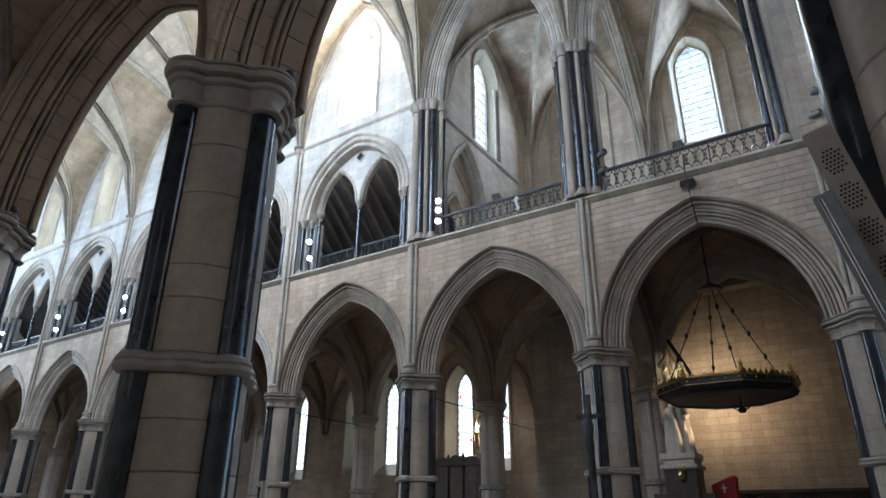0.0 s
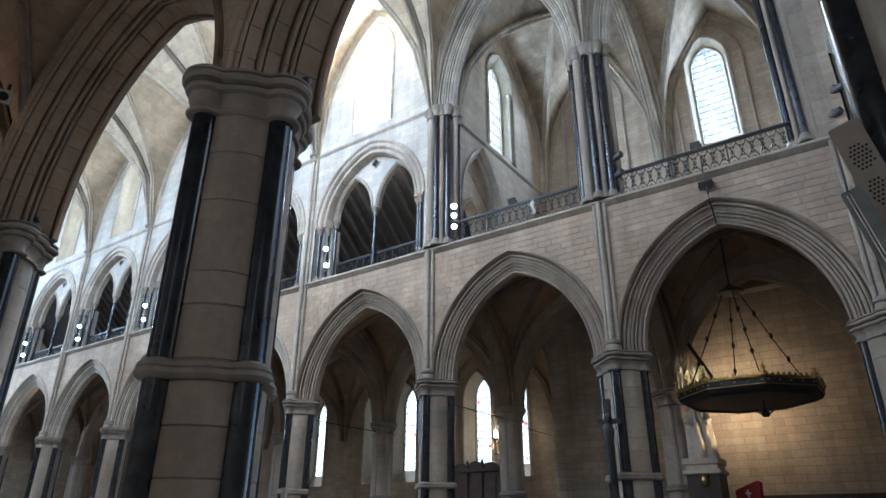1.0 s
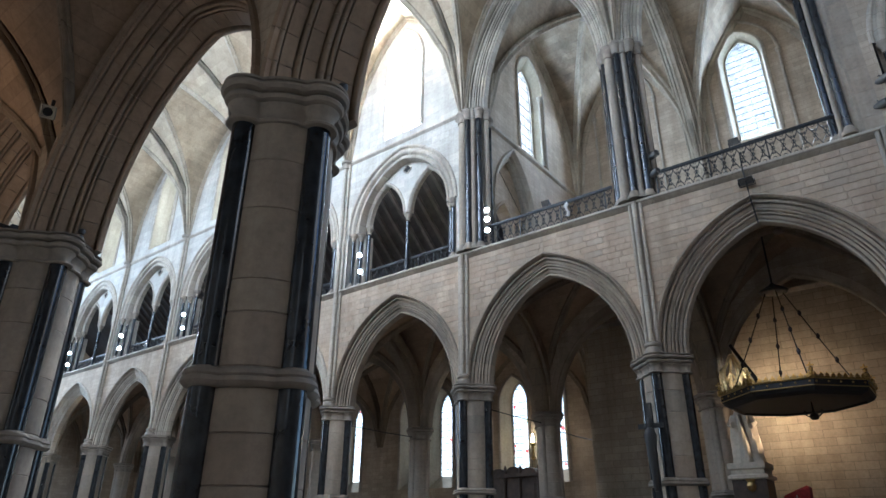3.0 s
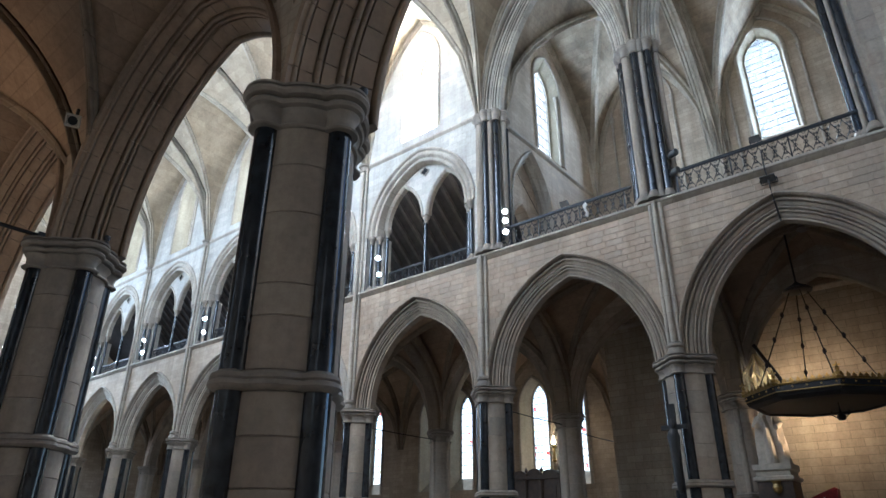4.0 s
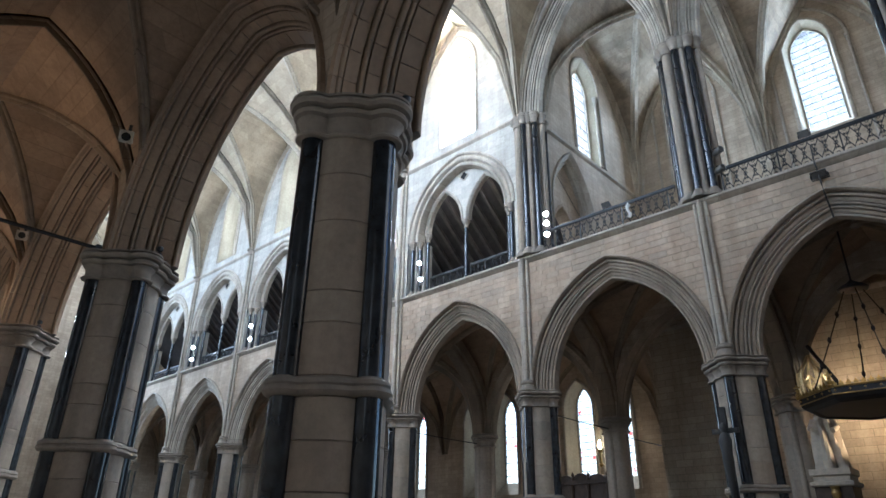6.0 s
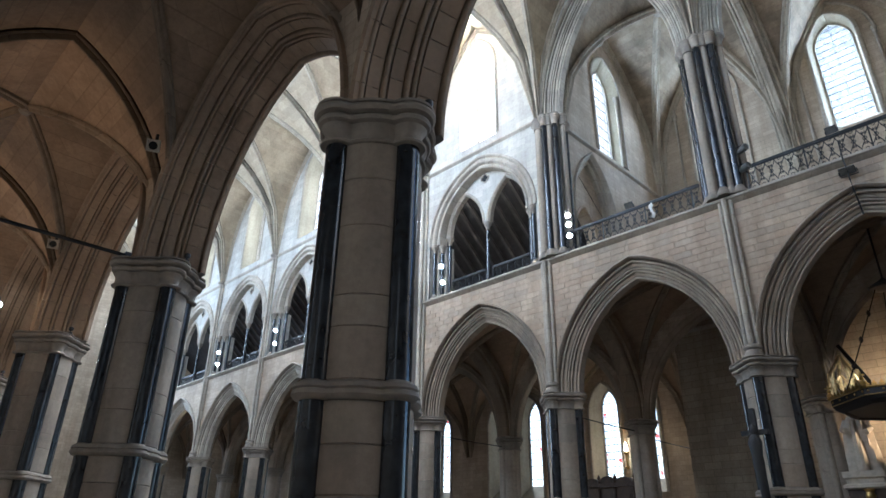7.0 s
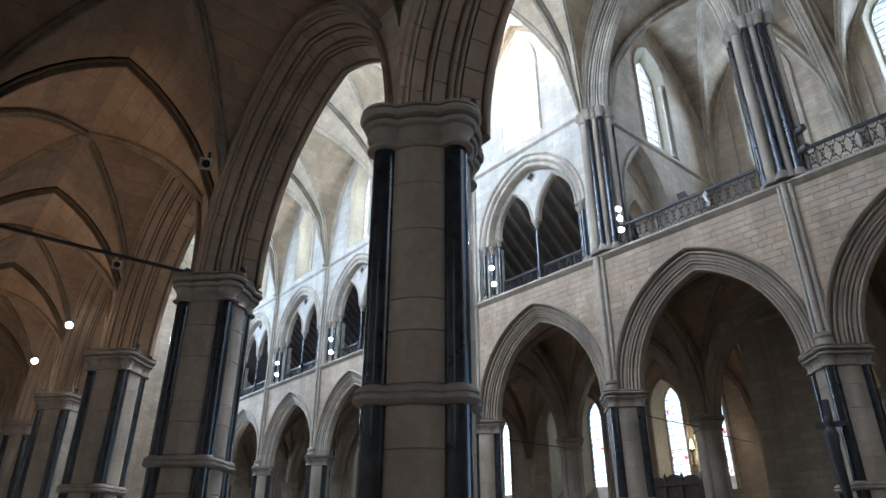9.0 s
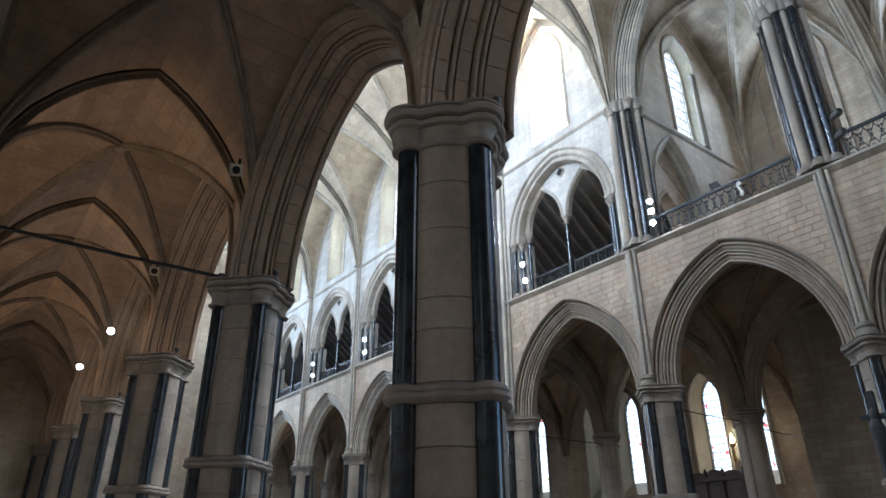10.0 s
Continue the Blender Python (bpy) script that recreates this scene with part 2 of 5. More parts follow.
M_GLASS_COLOUR = stained_glass("stained_glass", [(0.0, (0.35, 0.05, 0.04)), (0.012, (0.5, 0.52, 0.5)), (0.55, (0.58, 0.58, 0.52)), (0.95, (0.55, 0.46, 0.2)), (0.99, (0.2, 0.3, 0.5))])
M_LAMP = glow("lamp_glow", (1.0, 0.95, 0.86), 60.0)
M_WARM = glow("warm_glow", (1.0, 0.75, 0.45), 40.0)


# ---------------------------------------------------------------- mesh helpers
class Geo:
    """Collects vertices and faces for one mesh."""

    def __init__(self):
        self.v, self.f = [], []

    def quad(self, a, b, c, d):
        n = len(self.v)
        self.v += [tuple(a), tuple(b), tuple(c), tuple(d)]
        self.f.append((n, n + 1, n + 2, n + 3))

    def grid(self, rows, close=False):
        """Rows of points of equal length, joined by quads."""
        n, w = len(self.v), len(rows[0])
        for r in rows:
            self.v += [tuple(p) for p in r]
        for i in range(len(rows) - 1):
            for j in range(w if close else w - 1):
                k = (j + 1) % w
                self.f.append((n + i * w + j, n + i * w + k, n + (i + 1) * w + k, n + (i + 1) * w + j))
        return n

    def cap(self, pts):
        n = len(self.v)
        self.v += [tuple(p) for p in pts]
        self.f.append(tuple(range(n, n + len(pts))))

    def box(self, x0, x1, y0, y1, z0, z1, m=None):
        p = [Vector((x, y, z)) for z in (z0, z1) for y in (y0, y1) for x in (x0, x1)]
        if m is not None:
            p = [m @ q for q in p]
        n = len(self.v)
        self.v += [tuple(q) for q in p]
        self.f += [tuple(n + i for i in q) for q in ((0, 2, 3, 1), (4, 5, 7, 6), (0, 1, 5, 4), (2, 6, 7, 3), (0, 4, 6, 2), (1, 3, 7, 5))]

    def lathe(self, prof, seg=24, at=(0, 0), ends=True):
        rows = [[(at[0] + r * math.cos(2 * math.pi * i / seg), at[1] + r * math.sin(2 * math.pi * i / seg), z) for i in range(seg)] for r, z in prof]
        self.grid(rows, True)
        if ends:
            self.cap(rows[0])
            self.cap(rows[-1])

    def tube(self, pts, r, seg=6):
        pts = [Vector(p) for p in pts]
        rows = []
        for i, p in enumerate(pts):
            t = (pts[min(i + 1, len(pts) - 1)] - pts[max(i - 1, 0)]).normalized()
            a = t.orthogonal().normalized() if abs(t.z) > 0.95 else t.cross(Vector((0, 0, 1))).normalized()
            b = t.cross(a)
            rows.append([p + (a * math.cos(2 * math.pi * j / seg) + b * math.sin(2 * math.pi * j / seg)) * r for j in range(seg)])
        self.grid(rows, True)
        self.cap(rows[0])
        self.cap(rows[-1])

    def mesh(self, name, mat, smooth=False):
        me = bpy.data.meshes.new(name)
        me.from_pydata(self.v, [], self.f)
        bm = bmesh.new()
        bm.from_mesh(me)
        bmesh.ops.remove_doubles(bm, verts=bm.verts, dist=0.0005)
        bmesh.ops.recalc_face_normals(bm, faces=bm.faces)
        if smooth:
            for e in bm.edges:
                e.smooth = len(e.link_faces) == 2 and e.calc_face_angle(0) < radians(38)
            for f in bm.faces:
                f.smooth = True
        bm.to_mesh(me)
        bm.free()
        me.materials.append(mat)
        return me


def empty(name, at=(0, 0, 0), label="", category="", group="", kind=""):
    ob = new(name)
    ob.location = at
    ob.empty_display_size = 0.2
    return tagged(ob, label, category, group, kind)


def part(name, geo, mat, parent=None, label="", smooth=False):
    me = geo if isinstance(geo, bpy.types.Mesh) else geo.mesh(name, mat, smooth)
    ob = new(name, me)
    ob.parent = parent
    return tagged(ob, label)


def along_x(y, facing=-1):
    """Wall running along x: u = x, d = out of the wall towards the viewer's side."""
    return lambda u, d, z: (u, y + facing * d, z)


def along_y(x, facing=1):
    return lambda u, d, z: (x + facing * d, u, z)


class Arch:
    """A pointed arch of half span a and rise h, springing at z, centred at u."""

    def __init__(self, u, z, a, h):
        self.u, self.z, self.a, self.h = u, z, a, h
        self.R = (a * a + h * h) / (2 * a)
        self.c = self.R - a

    def height(self, x, r=0.0):
        q = (self.R + r) ** 2 - (abs(x - self.u) + self.c) ** 2
        return self.z + math.sqrt(max(q, 0.0))

    def line(self, r=0.0, n=10, foot=None):
        rad = self.R + r
        top = math.acos(max(-1, min(1, self.c / rad)))
        right = [(self.u - self.c + rad * math.cos(top * i / n), self.z + rad * math.sin(top * i / n)) for i in range(n + 1)]
        left = [(2 * self.u - x, z) for x, z in right]
        pts = left + right[-2::-1]
        if foot is not None:
            pts = [(pts[0][0], foot)] + pts + [(pts[-1][0], foot)]
        return pts


def moulding(g, m, arch, prof, n=10, foot=None):
    """Sweeps a profile of (r, d) points round an arch."""
    g.grid([[m(u, d, z) for u, z in arch.line(r, n, foot)] for r, d in prof])


def arch_wall(g, m, arch, u0, u1, foot, top, r, faces, n=14):
    """The wall round an arch, as sheets at the depths in faces."""
    a = arch.a + r
    us = [arch.u - a * math.cos(math.pi * i / (2 * n)) for i in range(2 * n + 1)]
    for d in faces:
        for i in range(2 * n):
            x0, x1 = us[i], us[i + 1]
            g.quad(m(x0, d, arch.height(x0, r)), m(x1, d, arch.height(x1, r)), m(x1, d, top), m(x0, d, top))
        for x0, x1 in ((u0, arch.u - a), (arch.u + a, u1)):
            if x1 - x0 > 0.01:
                g.quad(m(x0, d, foot), m(x1, d, foot), m(x1, d, top), m(x0, d, top))


def lancet_wall(g, m, arch, u0, u1, foot, top, sill, d=0.0):
    """A sheet of wall with one lancet opening."""
    a = arch.a
    arch_wall(g, m, arch, arch.u - a - 0.001, arch.u + a + 0.001, arch.z, top, 0.0, (d,), 8)
    g.quad(m(u0, d, foot), m(arch.u - a, d, foot), m(arch.u - a, d, top), m(u0, d, top))
    g.quad(m(arch.u + a, d, foot), m(u1, d, foot), m(u1, d, top), m(arch.u + a, d, top))
    g.quad(m(arch.u - a, d, foot), m(arch.u + a, d, foot), m(arch.u + a, d, sill), m(arch.u - a, d, sill))


WINDOWS = [0]


def lancet_window(m, arch, sill, glass, glass_sill, depth, front=0.0, bars=9, label="tall lancet window of pale leaded stained glass", pane_mat=None, reveal_mat=None):
    """Splayed reveal, a stone frame, a leaded pane. The pane lies depth behind the face."""
    WINDOWS[0] += 1
    win = empty("window_%d" % WINDOWS[0], m(arch.u, -depth, glass_sill), label, "window", kind="structure")
    inv = Matrix.Translation(-Vector(win.location))

    def sub(name, geo, mat, label="", smooth=False):
        geo.v = [tuple(inv @ Vector(p)) for p in geo.v]
        return part(name, geo, mat, win, label, smooth)

    g = Geo()
    outer = arch.line(0, 8, sill)
    inner = glass.line(0, 8, glass_sill)
    g.grid([[m(u, front, z) for u, z in outer], [m(u, -depth, z) for u, z in inner]])
    g.quad(m(*_d(outer[0], front)), m(*_d(outer[-1], front)), m(*_d(inner[-1], -depth)), m(*_d(inner[0], -depth)))
    sub("reveal", g, reveal_mat or M_CREAM_STONE, "pale splayed stone reveal")
    g = Geo()
    moulding(g, m, arch, [(-0.02, 0.0), (-0.05, 0.03), (-0.02, 0.07), (0.05, 0.08), (0.1, 0.05), (0.11, -0.01)], 8, sill)
    sub("moulded_frame", g, M_TRIM, smooth=True)
    g = Geo()
    moulding(g, m, glass, [(0.06, -depth + 0.05), (-0.05, -depth + 0.05), (-0.05, -depth - 0.06), (0.06, -depth - 0.06)], 8, glass_sill)
    sub("window_frame", g, M_TRIM)
    g = Geo()
    g.cap([m(u, -depth, z) for u, z in inner])
    pane = sub("pane", g, pane_mat or M_GLASS, "leaded glass, mostly white")
    pane.visible_shadow = False
    g = Geo()
    top = glass.z + glass.h
    for i in range(1, bars):
        z = glass_sill + (top - glass_sill) * i / bars
        a = glass.a if z < glass.z else max(0.0, (math.sqrt(max(0.0, glass.R ** 2 - (z - glass.z) ** 2)) - glass.c))
        if a > 0.05:
            g.tube([m(glass.u - a, -depth + 0.02, z), m(glass.u + a, -depth + 0.02, z)], 0.02, 4)
    g.tube([m(glass.u, -depth + 0.02, glass_sill), m(glass.u, -depth + 0.02, top - 0.1)], 0.010, 4)
    for s in (-0.5, 0.5):
        g.tube([m(glass.u + s * glass.a, -depth + 0.02, glass_sill), m(glass.u + s * glass.a, -depth + 0.02, glass.z)], 0.007, 4)
    sub("lead_bars", g, M_LEAD)
    return win


def _d(p, d):
    return p[0], d, p[1]


def profile_height(s, k=1.12):
    R = (1 + k * k) / 2
    c = R - 1
    return math.sqrt(max(0.0, R * R - (s + c) ** 2)) / k


def vault_point(x0, x1, y0, y1, z0, z1, u, v):
    s = min(abs(u), abs(v))
    k = 4 * (z1 - z0) / (x1 - x0 + y1 - y0)
    return ((x0 + x1) / 2 + u * (x1 - x0) / 2, (y0 + y1) / 2 + v * (y1 - y0) / 2, z0 + (z1 - z0) * profile_height(s, k))


def vault(x0, x1, y0, y1, z0, z1, name, cells, rib_mat, n=16, rib=0.13, label=""):
    """Four-part rib vault over one bay."""
    box = (x0, x1, y0, y1, z0, z1)
    g = Geo()
    for i in range(n):
        for j in range(n):
            u0, u1, v0, v1 = (2 * i / n - 1, 2 * (i + 1) / n - 1, 2 * j / n - 1, 2 * (j + 1) / n - 1)
            p = [vault_point(*box, u, v) for u, v in ((u0, v0), (u1, v0), (u1, v1), (u0, v1))]
            k = len(g.v)
            g.v += p
            if (u0 + u1) * (v0 + v1) > 0:
                g.f += [(k, k + 1, k + 2), (k, k + 2, k + 3)]
            else:
                g.f += [(k, k + 1, k + 3), (k + 1, k + 2, k + 3)]
    ceiling = part(name, g, cells, None, smooth=True)
    tagged(ceiling, label or "ribbed stone vault cells over one bay", "ceiling", kind="structure")
    lines = [("diagonal_rib", [(s, s) for s in steps(18)]), ("diagonal_rib", [(s, -s) for s in steps(18)])]
    lines += [("cross_rib", [(e, s) for s in steps(16)]) for e in (-1, 1)] + [("wall_rib", [(s, e) for s in steps(16)]) for e in (-1, 1)]
    for nm, uv in lines:
        w = rib * (1.25 if nm == "cross_rib" else 1.0)
        path = [Vector(vault_point(*box, u, v)) for u, v in uv]
        flat = path[-1] - path[0]
        side = Vector((flat.y, -flat.x, 0)).normalized()
        g = Geo()
        rows = []
        for i, p in enumerate(path):
            t = (path[min(i + 1, len(path) - 1)] - path[max(i - 1, 0)]).normalized()
            dn = t.cross(side)
            if dn.z > 0:
                dn = -dn
            rows.append([p + side * (w * a) + dn * (w * b) for a, b in ((-1, -0.3), (-1, 0.35), (-0.75, 0.6), (-0.5, 0.62), (-0.42, 1.0), (-0.2, 1.35), (0, 1.42), (0.2, 1.35), (0.42, 1.0), (0.5, 0.62), (0.75, 0.6), (1, 0.35), (1, -0.3))])
        g.grid(rows)
        part(nm, g, rib_mat, ceiling, smooth=True)
    g = Geo()
    cx, cy, cz = vault_point(*box, 0, 0)
    q = rib / 0.16
    g.lathe([(0.04 * q, cz - 0.36 * q), (0.15 * q, cz - 0.34 * q), (0.22 * q, cz - 0.26 * q), (0.19 * q, cz - 0.18 * q), (0.25 * q, cz - 0.1 * q), (0.25 * q, cz)], 14, (cx, cy))
    part("boss", g, M_CARVED, ceiling, "carved round boss", True)
    return ceiling


def steps(n):
    return [2 * i / n - 1 for i in range(n + 1)]


# ---------------------------------------------------------------- piers
def lobed(core, lobe, ring, a):
    """Reach, at the angle a, of a round core with four round lobes."""
    reach = core
    for k in range(4):
        t = a - math.pi / 2 * k
        q = lobe * lobe - (ring * math.sin(t)) ** 2
        if q > 0 and math.cos(t) > 0:
            reach = max(reach, ring * math.cos(t) + math.sqrt(q))
    return reach


def clover(g, core, shaft, ring, prof, seg=96, inner=1.0):
    rows = []
    for r, z in prof:
        reach = [lobed(core + r * inner, shaft + r, ring, 2 * math.pi * i / seg) for i in range(seg)]
        rows.append([(q * math.cos(2 * math.pi * i / seg), q * math.sin(2 * math.pi * i / seg), z) for i, q in enumerate(reach)])
    g.grid(rows, True)
    g.cap(rows[0])
    g.cap(rows[-1])


def build_pier(at, label, core=0.56, shaft=0.14, ring=0.575, cap=CAP, dark=True, group="arcade piers", stone_mat=None, carved=None):
    stone_mat, carved = stone_mat or M_DRUM, carved or M_CARVED
    pier = empty("arcade_pier", at, label, "pier", group)
    g = Geo()
    clover(g, core, shaft, ring, [(0.28, 0), (0.28, 0.25), (0.22, 0.3), (0.15, 0.42), (0.07, 0.46), (0.05, 0.55)])
    part("pier_base", g, carved, pier, "moulded stone base", True)
    heights = [0.55, 0.42, 0.52, 0.45, 0.41]
    upper = [0.54, 0.34, 0.80, 0.58, 0.5]
    k = (cap - 0.5 - 3.1) / sum(upper)
    z = 0.55
    for h in heights + [0.20] + [x * k for x in upper]:
        if h == 0.20:
            z += h
            continue
        g = Geo()
        g.lathe([(core - 0.012, z + 0.002), (core, z + 0.012), (core, z + h - 0.010), (core - 0.012, z + h)], 32)
        part("drum", g, stone_mat, pier, smooth=True)
        z += h
    for i in range(4):
        a = math.pi / 2 * i
        for z0, z1 in ((0.55, 2.92), (3.08, cap - 0.5)):
            g = Geo()
            g.lathe([(shaft, z0), (shaft, z1)], 18, (ring * math.cos(a), ring * math.sin(a)))
            part("marble_shaft" if dark else "stone_shaft", g, M_MARBLE if dark else stone_mat, pier, "polished dark marble shaft" if dark else "", True)
    g = Geo()
    bell = [(0.0, 2.90), (0.05, 2.91), (0.085, 2.95), (0.075, 2.99), (0.055, 3.0), (0.075, 3.02), (0.06, 3.06), (0.02, 3.08), (0.0, 3.1)]
    clover(g, core - 0.01, shaft, ring, bell)
    part("shaft_ring", g, carved, pier, "moulded stone ring round the shafts", True)
    g = Geo()
    bell = [(0.0, -0.66), (0.04, -0.655), (0.055, -0.63), (0.04, -0.605), (0.005, -0.6), (0.0, -0.5), (0.012, -0.42), (0.045, -0.37), (0.055, -0.35), (0.025, -0.335), (0.025, -0.32), (0.085, -0.3), (0.105, -0.26), (0.09, -0.22),
            (0.035, -0.205), (0.035, -0.18), (0.125, -0.17), (0.155, -0.13), (0.155, -0.09), (0.12, -0.06), (0.075, -0.055), (0.08, -0.035), (0.13, -0.03), (0.14, 0.0), (0.1, 0.02)]
    clover(g, core - 0.005, shaft + 0.015, ring + 0.015, [(r, cap + z * 0.8) for r, z in bell], 120, 1.05)
    part("capital", g, carved, pier, "moulded stone capital", True)
    return pier


PIER_LABEL = "round stone arcade pier with four dark marble shafts"
first_pier = build_pier((NEAR_X, NEAR_PIER, 0), "round stone arcade pier, tinted as dimly lamp-lit, with four dark marble shafts", cap=NEAR_CAP, stone_mat=M_DRUM_TINTED, carved=M_CARVED_TINTED)
far_pier = build_pier((-6 * B, FAR_PIER, 0), PIER_LABEL, cap=CAP)
for k in (-5, -4, -3, -2, -1, 1, 2):
    copy_thing(first_pier, pose(NEAR_X + k * B, NEAR_PIER, 0))
for k in range(-5, 3):
    copy_thing(far_pier, pose(k * B, FAR_PIER, 0))
second = build_pier((-0.12, ROW2, 0), "plain round stone pier of the outer aisle", core=0.46, shaft=0.1, ring=0.42, cap=6.15, dark=False, group="outer aisle piers")
for k in (-6, -5, -4, -3, -2, -1):
    copy_thing(second, pose(k * B, ROW2, 0))

# ---------------------------------------------------------------- arcades


def sloped(a, b, spec):
    """Orders of a moulded arch along the slope from a to b, in (r, d): flats, round rolls and deep grooves, by their widths."""
    items = [(w.split()[0], float(w.split()[1])) for w in spec]
    wide = [2 * v if kind == "roll" else v for kind, v in items]
    length = math.hypot(b[0] - a[0], b[1] - a[1])
    k = length / sum(wide)
    tx, ty = (b[0] - a[0]) / length, (b[1] - a[1]) / length
    pts, at = [], 0.0
    for (kind, v), w in zip(items, wide):
        w *= k
        if kind == "roll":
            run = [(at + w / 2 * (1 - math.cos(math.pi * j / 5)), w / 2 * math.sin(math.pi * j / 5)) for j in range(6)]
        elif kind == "groove":
            run = [(at + 0.1 * w, -2.2 * w), (at + 0.9 * w, -2.2 * w)]
        else:
            run = [(at, 0.0), (at + w, 0.0)]
        pts += [(a[0] + tx * u - ty * n, a[1] + ty * u + tx * n) for u, n in run]
        at += w
    return pts


ORDERS = [(0.0, 0.0), (0.0, 0.10)] + sloped((0.0, 0.10), (0.58, 0.43), ["roll 0.035", "groove 0.035", "flat 0.075", "groove 0.03", "roll 0.03", "groove 0.03", "roll 0.03", "groove 0.03", "flat 0.08", "groove 0.035", "roll 0.035", "groove 0.04"]) + [(0.59, 0.44), (0.6, 0.52), (0.64, 0.56), (0.69, 0.52), (0.70, 0.44)]
MIRROR = [(r, -d) for r, d in ORDERS[::-1]]


def voussoirs(parent, m, arch, prof, count, mat, gap=0.0014, cuts=()):
    """The same arch cut into separate stones by radial joints, order by order where cuts split the profile."""
    ends = [0, *cuts, len(prof) - 1]
    for side in (-1, 1):
        for n, (p0, p1) in enumerate(zip(ends, ends[1:])):
            slot = gap * 0.25 if cuts and n == len(cuts) else gap
            joints = [0.0] + [(i + (0.0, 0.5, 0.25, 0.7)[n % 4]) / count for i in range(count + 1)] + [1.0]
            joints = sorted({f for f in joints if 0.0 <= f <= 1.0})
            for i, (j0, j1) in enumerate(zip(joints, joints[1:])):
                f0, f1 = j0 + slot * 0.5, j1 - (slot * 0.5 if j1 < 1 else 0)
                rows = []
                for f in (f0, (f0 + f1) / 2, f1):
                    row = []
                    for r, d in prof[p0:p1 + 1]:
                        rad = arch.R + r
                        ang = math.acos(max(-1, min(1, arch.c / rad))) * f
                        row.append(m(arch.u + side * (rad * math.cos(ang) - arch.c), d, arch.z + rad * math.sin(ang)))
                    rows.append(row)
                g = Geo()
                g.grid(rows)
                if i == 0 and not cuts:
                    g.cap(rows[0])
                part("voussoir", g, mat, parent, smooth=True)


def arcade_bay(parent, m, cx, wall_mat, top, half, spring=CAP, prof=None, stones=0, faces=(0.44, -0.44)):
    """One bay: moulded arch and the wall above. Depth 0 is the wall's middle."""
    arch = Arch(cx, spring - 0.02, *((2.72, 3.48) if prof else (2.48, 3.3)))
    g = Geo()
    if stones:
        voussoirs(parent, m, arch, prof or MIRROR[:-1] + ORDERS, stones, M_VOUSSOIR_TINTED if prof else M_VOUSSOIR, 0.0022 if prof else 0.0014, NEAR_CUTS if prof else ())
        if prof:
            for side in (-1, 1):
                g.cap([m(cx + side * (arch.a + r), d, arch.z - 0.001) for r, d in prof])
            part("arch_foot", g, M_CARVED_TINTED, parent)
    else:
        moulding(g, m, arch, prof or MIRROR[:-1] + ORDERS, 14)
        part("arch_moulding", g, M_VOUSSOIR_TINTED if prof else M_TRIM, parent, "deeply moulded pointed stone arch", True)
    g = Geo()
    arch_wall(g, m, arch, cx - half, cx + half, spring - 0.02, top, 0.39 if prof else 0.6, faces)
    part("spandrel", g, wall_mat, parent)
    return arch


north = empty("wall_north", (0, FAR, 0), "pale coursed ashlar nave wall with arcade and gallery", "wall", kind="structure")
north.location = (0, 0, 0)
mid = (FAR + FAR_BACK) / 2
mN = along_x(mid)
mNf = along_x(FAR)
ARCHES = []
for k in range(-6, 3):
    ARCHES.append(arcade_bay(north, mN, (k - 0.5) * B, M_WALL, STRING, B / 2, stones=13 if -2 < k < 2 else 0))

NEAR_PROF = [(0.48, -0.46), (0.475, -0.53), (0.44, -0.56), (0.40, -0.53), (0.40, -0.46)] + sloped((0.40, -0.46), (0.0, 0.60), ["roll 0.03", "groove 0.02", "flat 0.15", "groove 0.03", "roll 0.028", "groove 0.025", "flat 0.16", "groove 0.03", "roll 0.035", "groove 0.025", "roll 0.025", "groove 0.025", "flat 0.26", "groove 0.03", "roll 0.035"]) + [(0.0, 0.62), (0.03, 0.66), (0.1, 0.67), (0.2, 0.67), (0.3, 0.68), (0.38, 0.70), (0.40, 0.75), (0.45, 0.76), (0.48, 0.68)]
NEAR_CUTS = (14, 26, 46)
south = empty("wall_south", (0, 0, 0), "nave wall over the south arcade, grey stone with lamp-brown tint in the arches", "wall", kind="structure")
mS = along_x(NEAR_PIER, 1)
mSf = along_x(NEAR_FACE, 1)
for k in range(-5, 4):
    arcade_bay(south, mS, NEAR_X + (k - 0.5) * B, M_WALL, STRING, B / 2, NEAR_CAP, NEAR_PROF, 12 if -3 < k < 3 else 0, (0.67, -0.46))


def swept_x(g, x0, x1, y, prof, facing=-1):
    g.grid([[(x, y + facing * d, z) for d, z in prof] for x in (x0, x1)])
    for x in (x0, x1):
        g.cap([(x, y + facing * d, z) for d, z in prof])


STRING_PROF = [(-0.02, -0.16), (0.03, -0.14), (0.07, -0.08), (0.12, -0.06), (0.15, -0.01), (0.14, 0.05), (0.09, 0.08), (-0.02, 0.1)]
g = Geo()
swept_x(g, WEST, EAST, FAR, [(d, STRING + z) for d, z in STRING_PROF])
part("string_course", g, M_TRIM, north, "moulded string course under the gallery", True)
for x0, x1 in ((WEST, -B + 0.4), (B - 0.3, EAST)):
    g = Geo()
    swept_x(g, x0, x1, FAR, [(d * 0.7, CLERE + z * 0.8) for d, z in STRING_PROF])
    part("string_course", g, M_TRIM, north, "thin string course under the clerestory", True)
# gallery floor
g = Geo()
g.box(WEST, EAST, FAR + 0.05, OUTER, STRING - 0.12, STRING + 0.06)
part("gallery_floor", g, M_WALL, north)

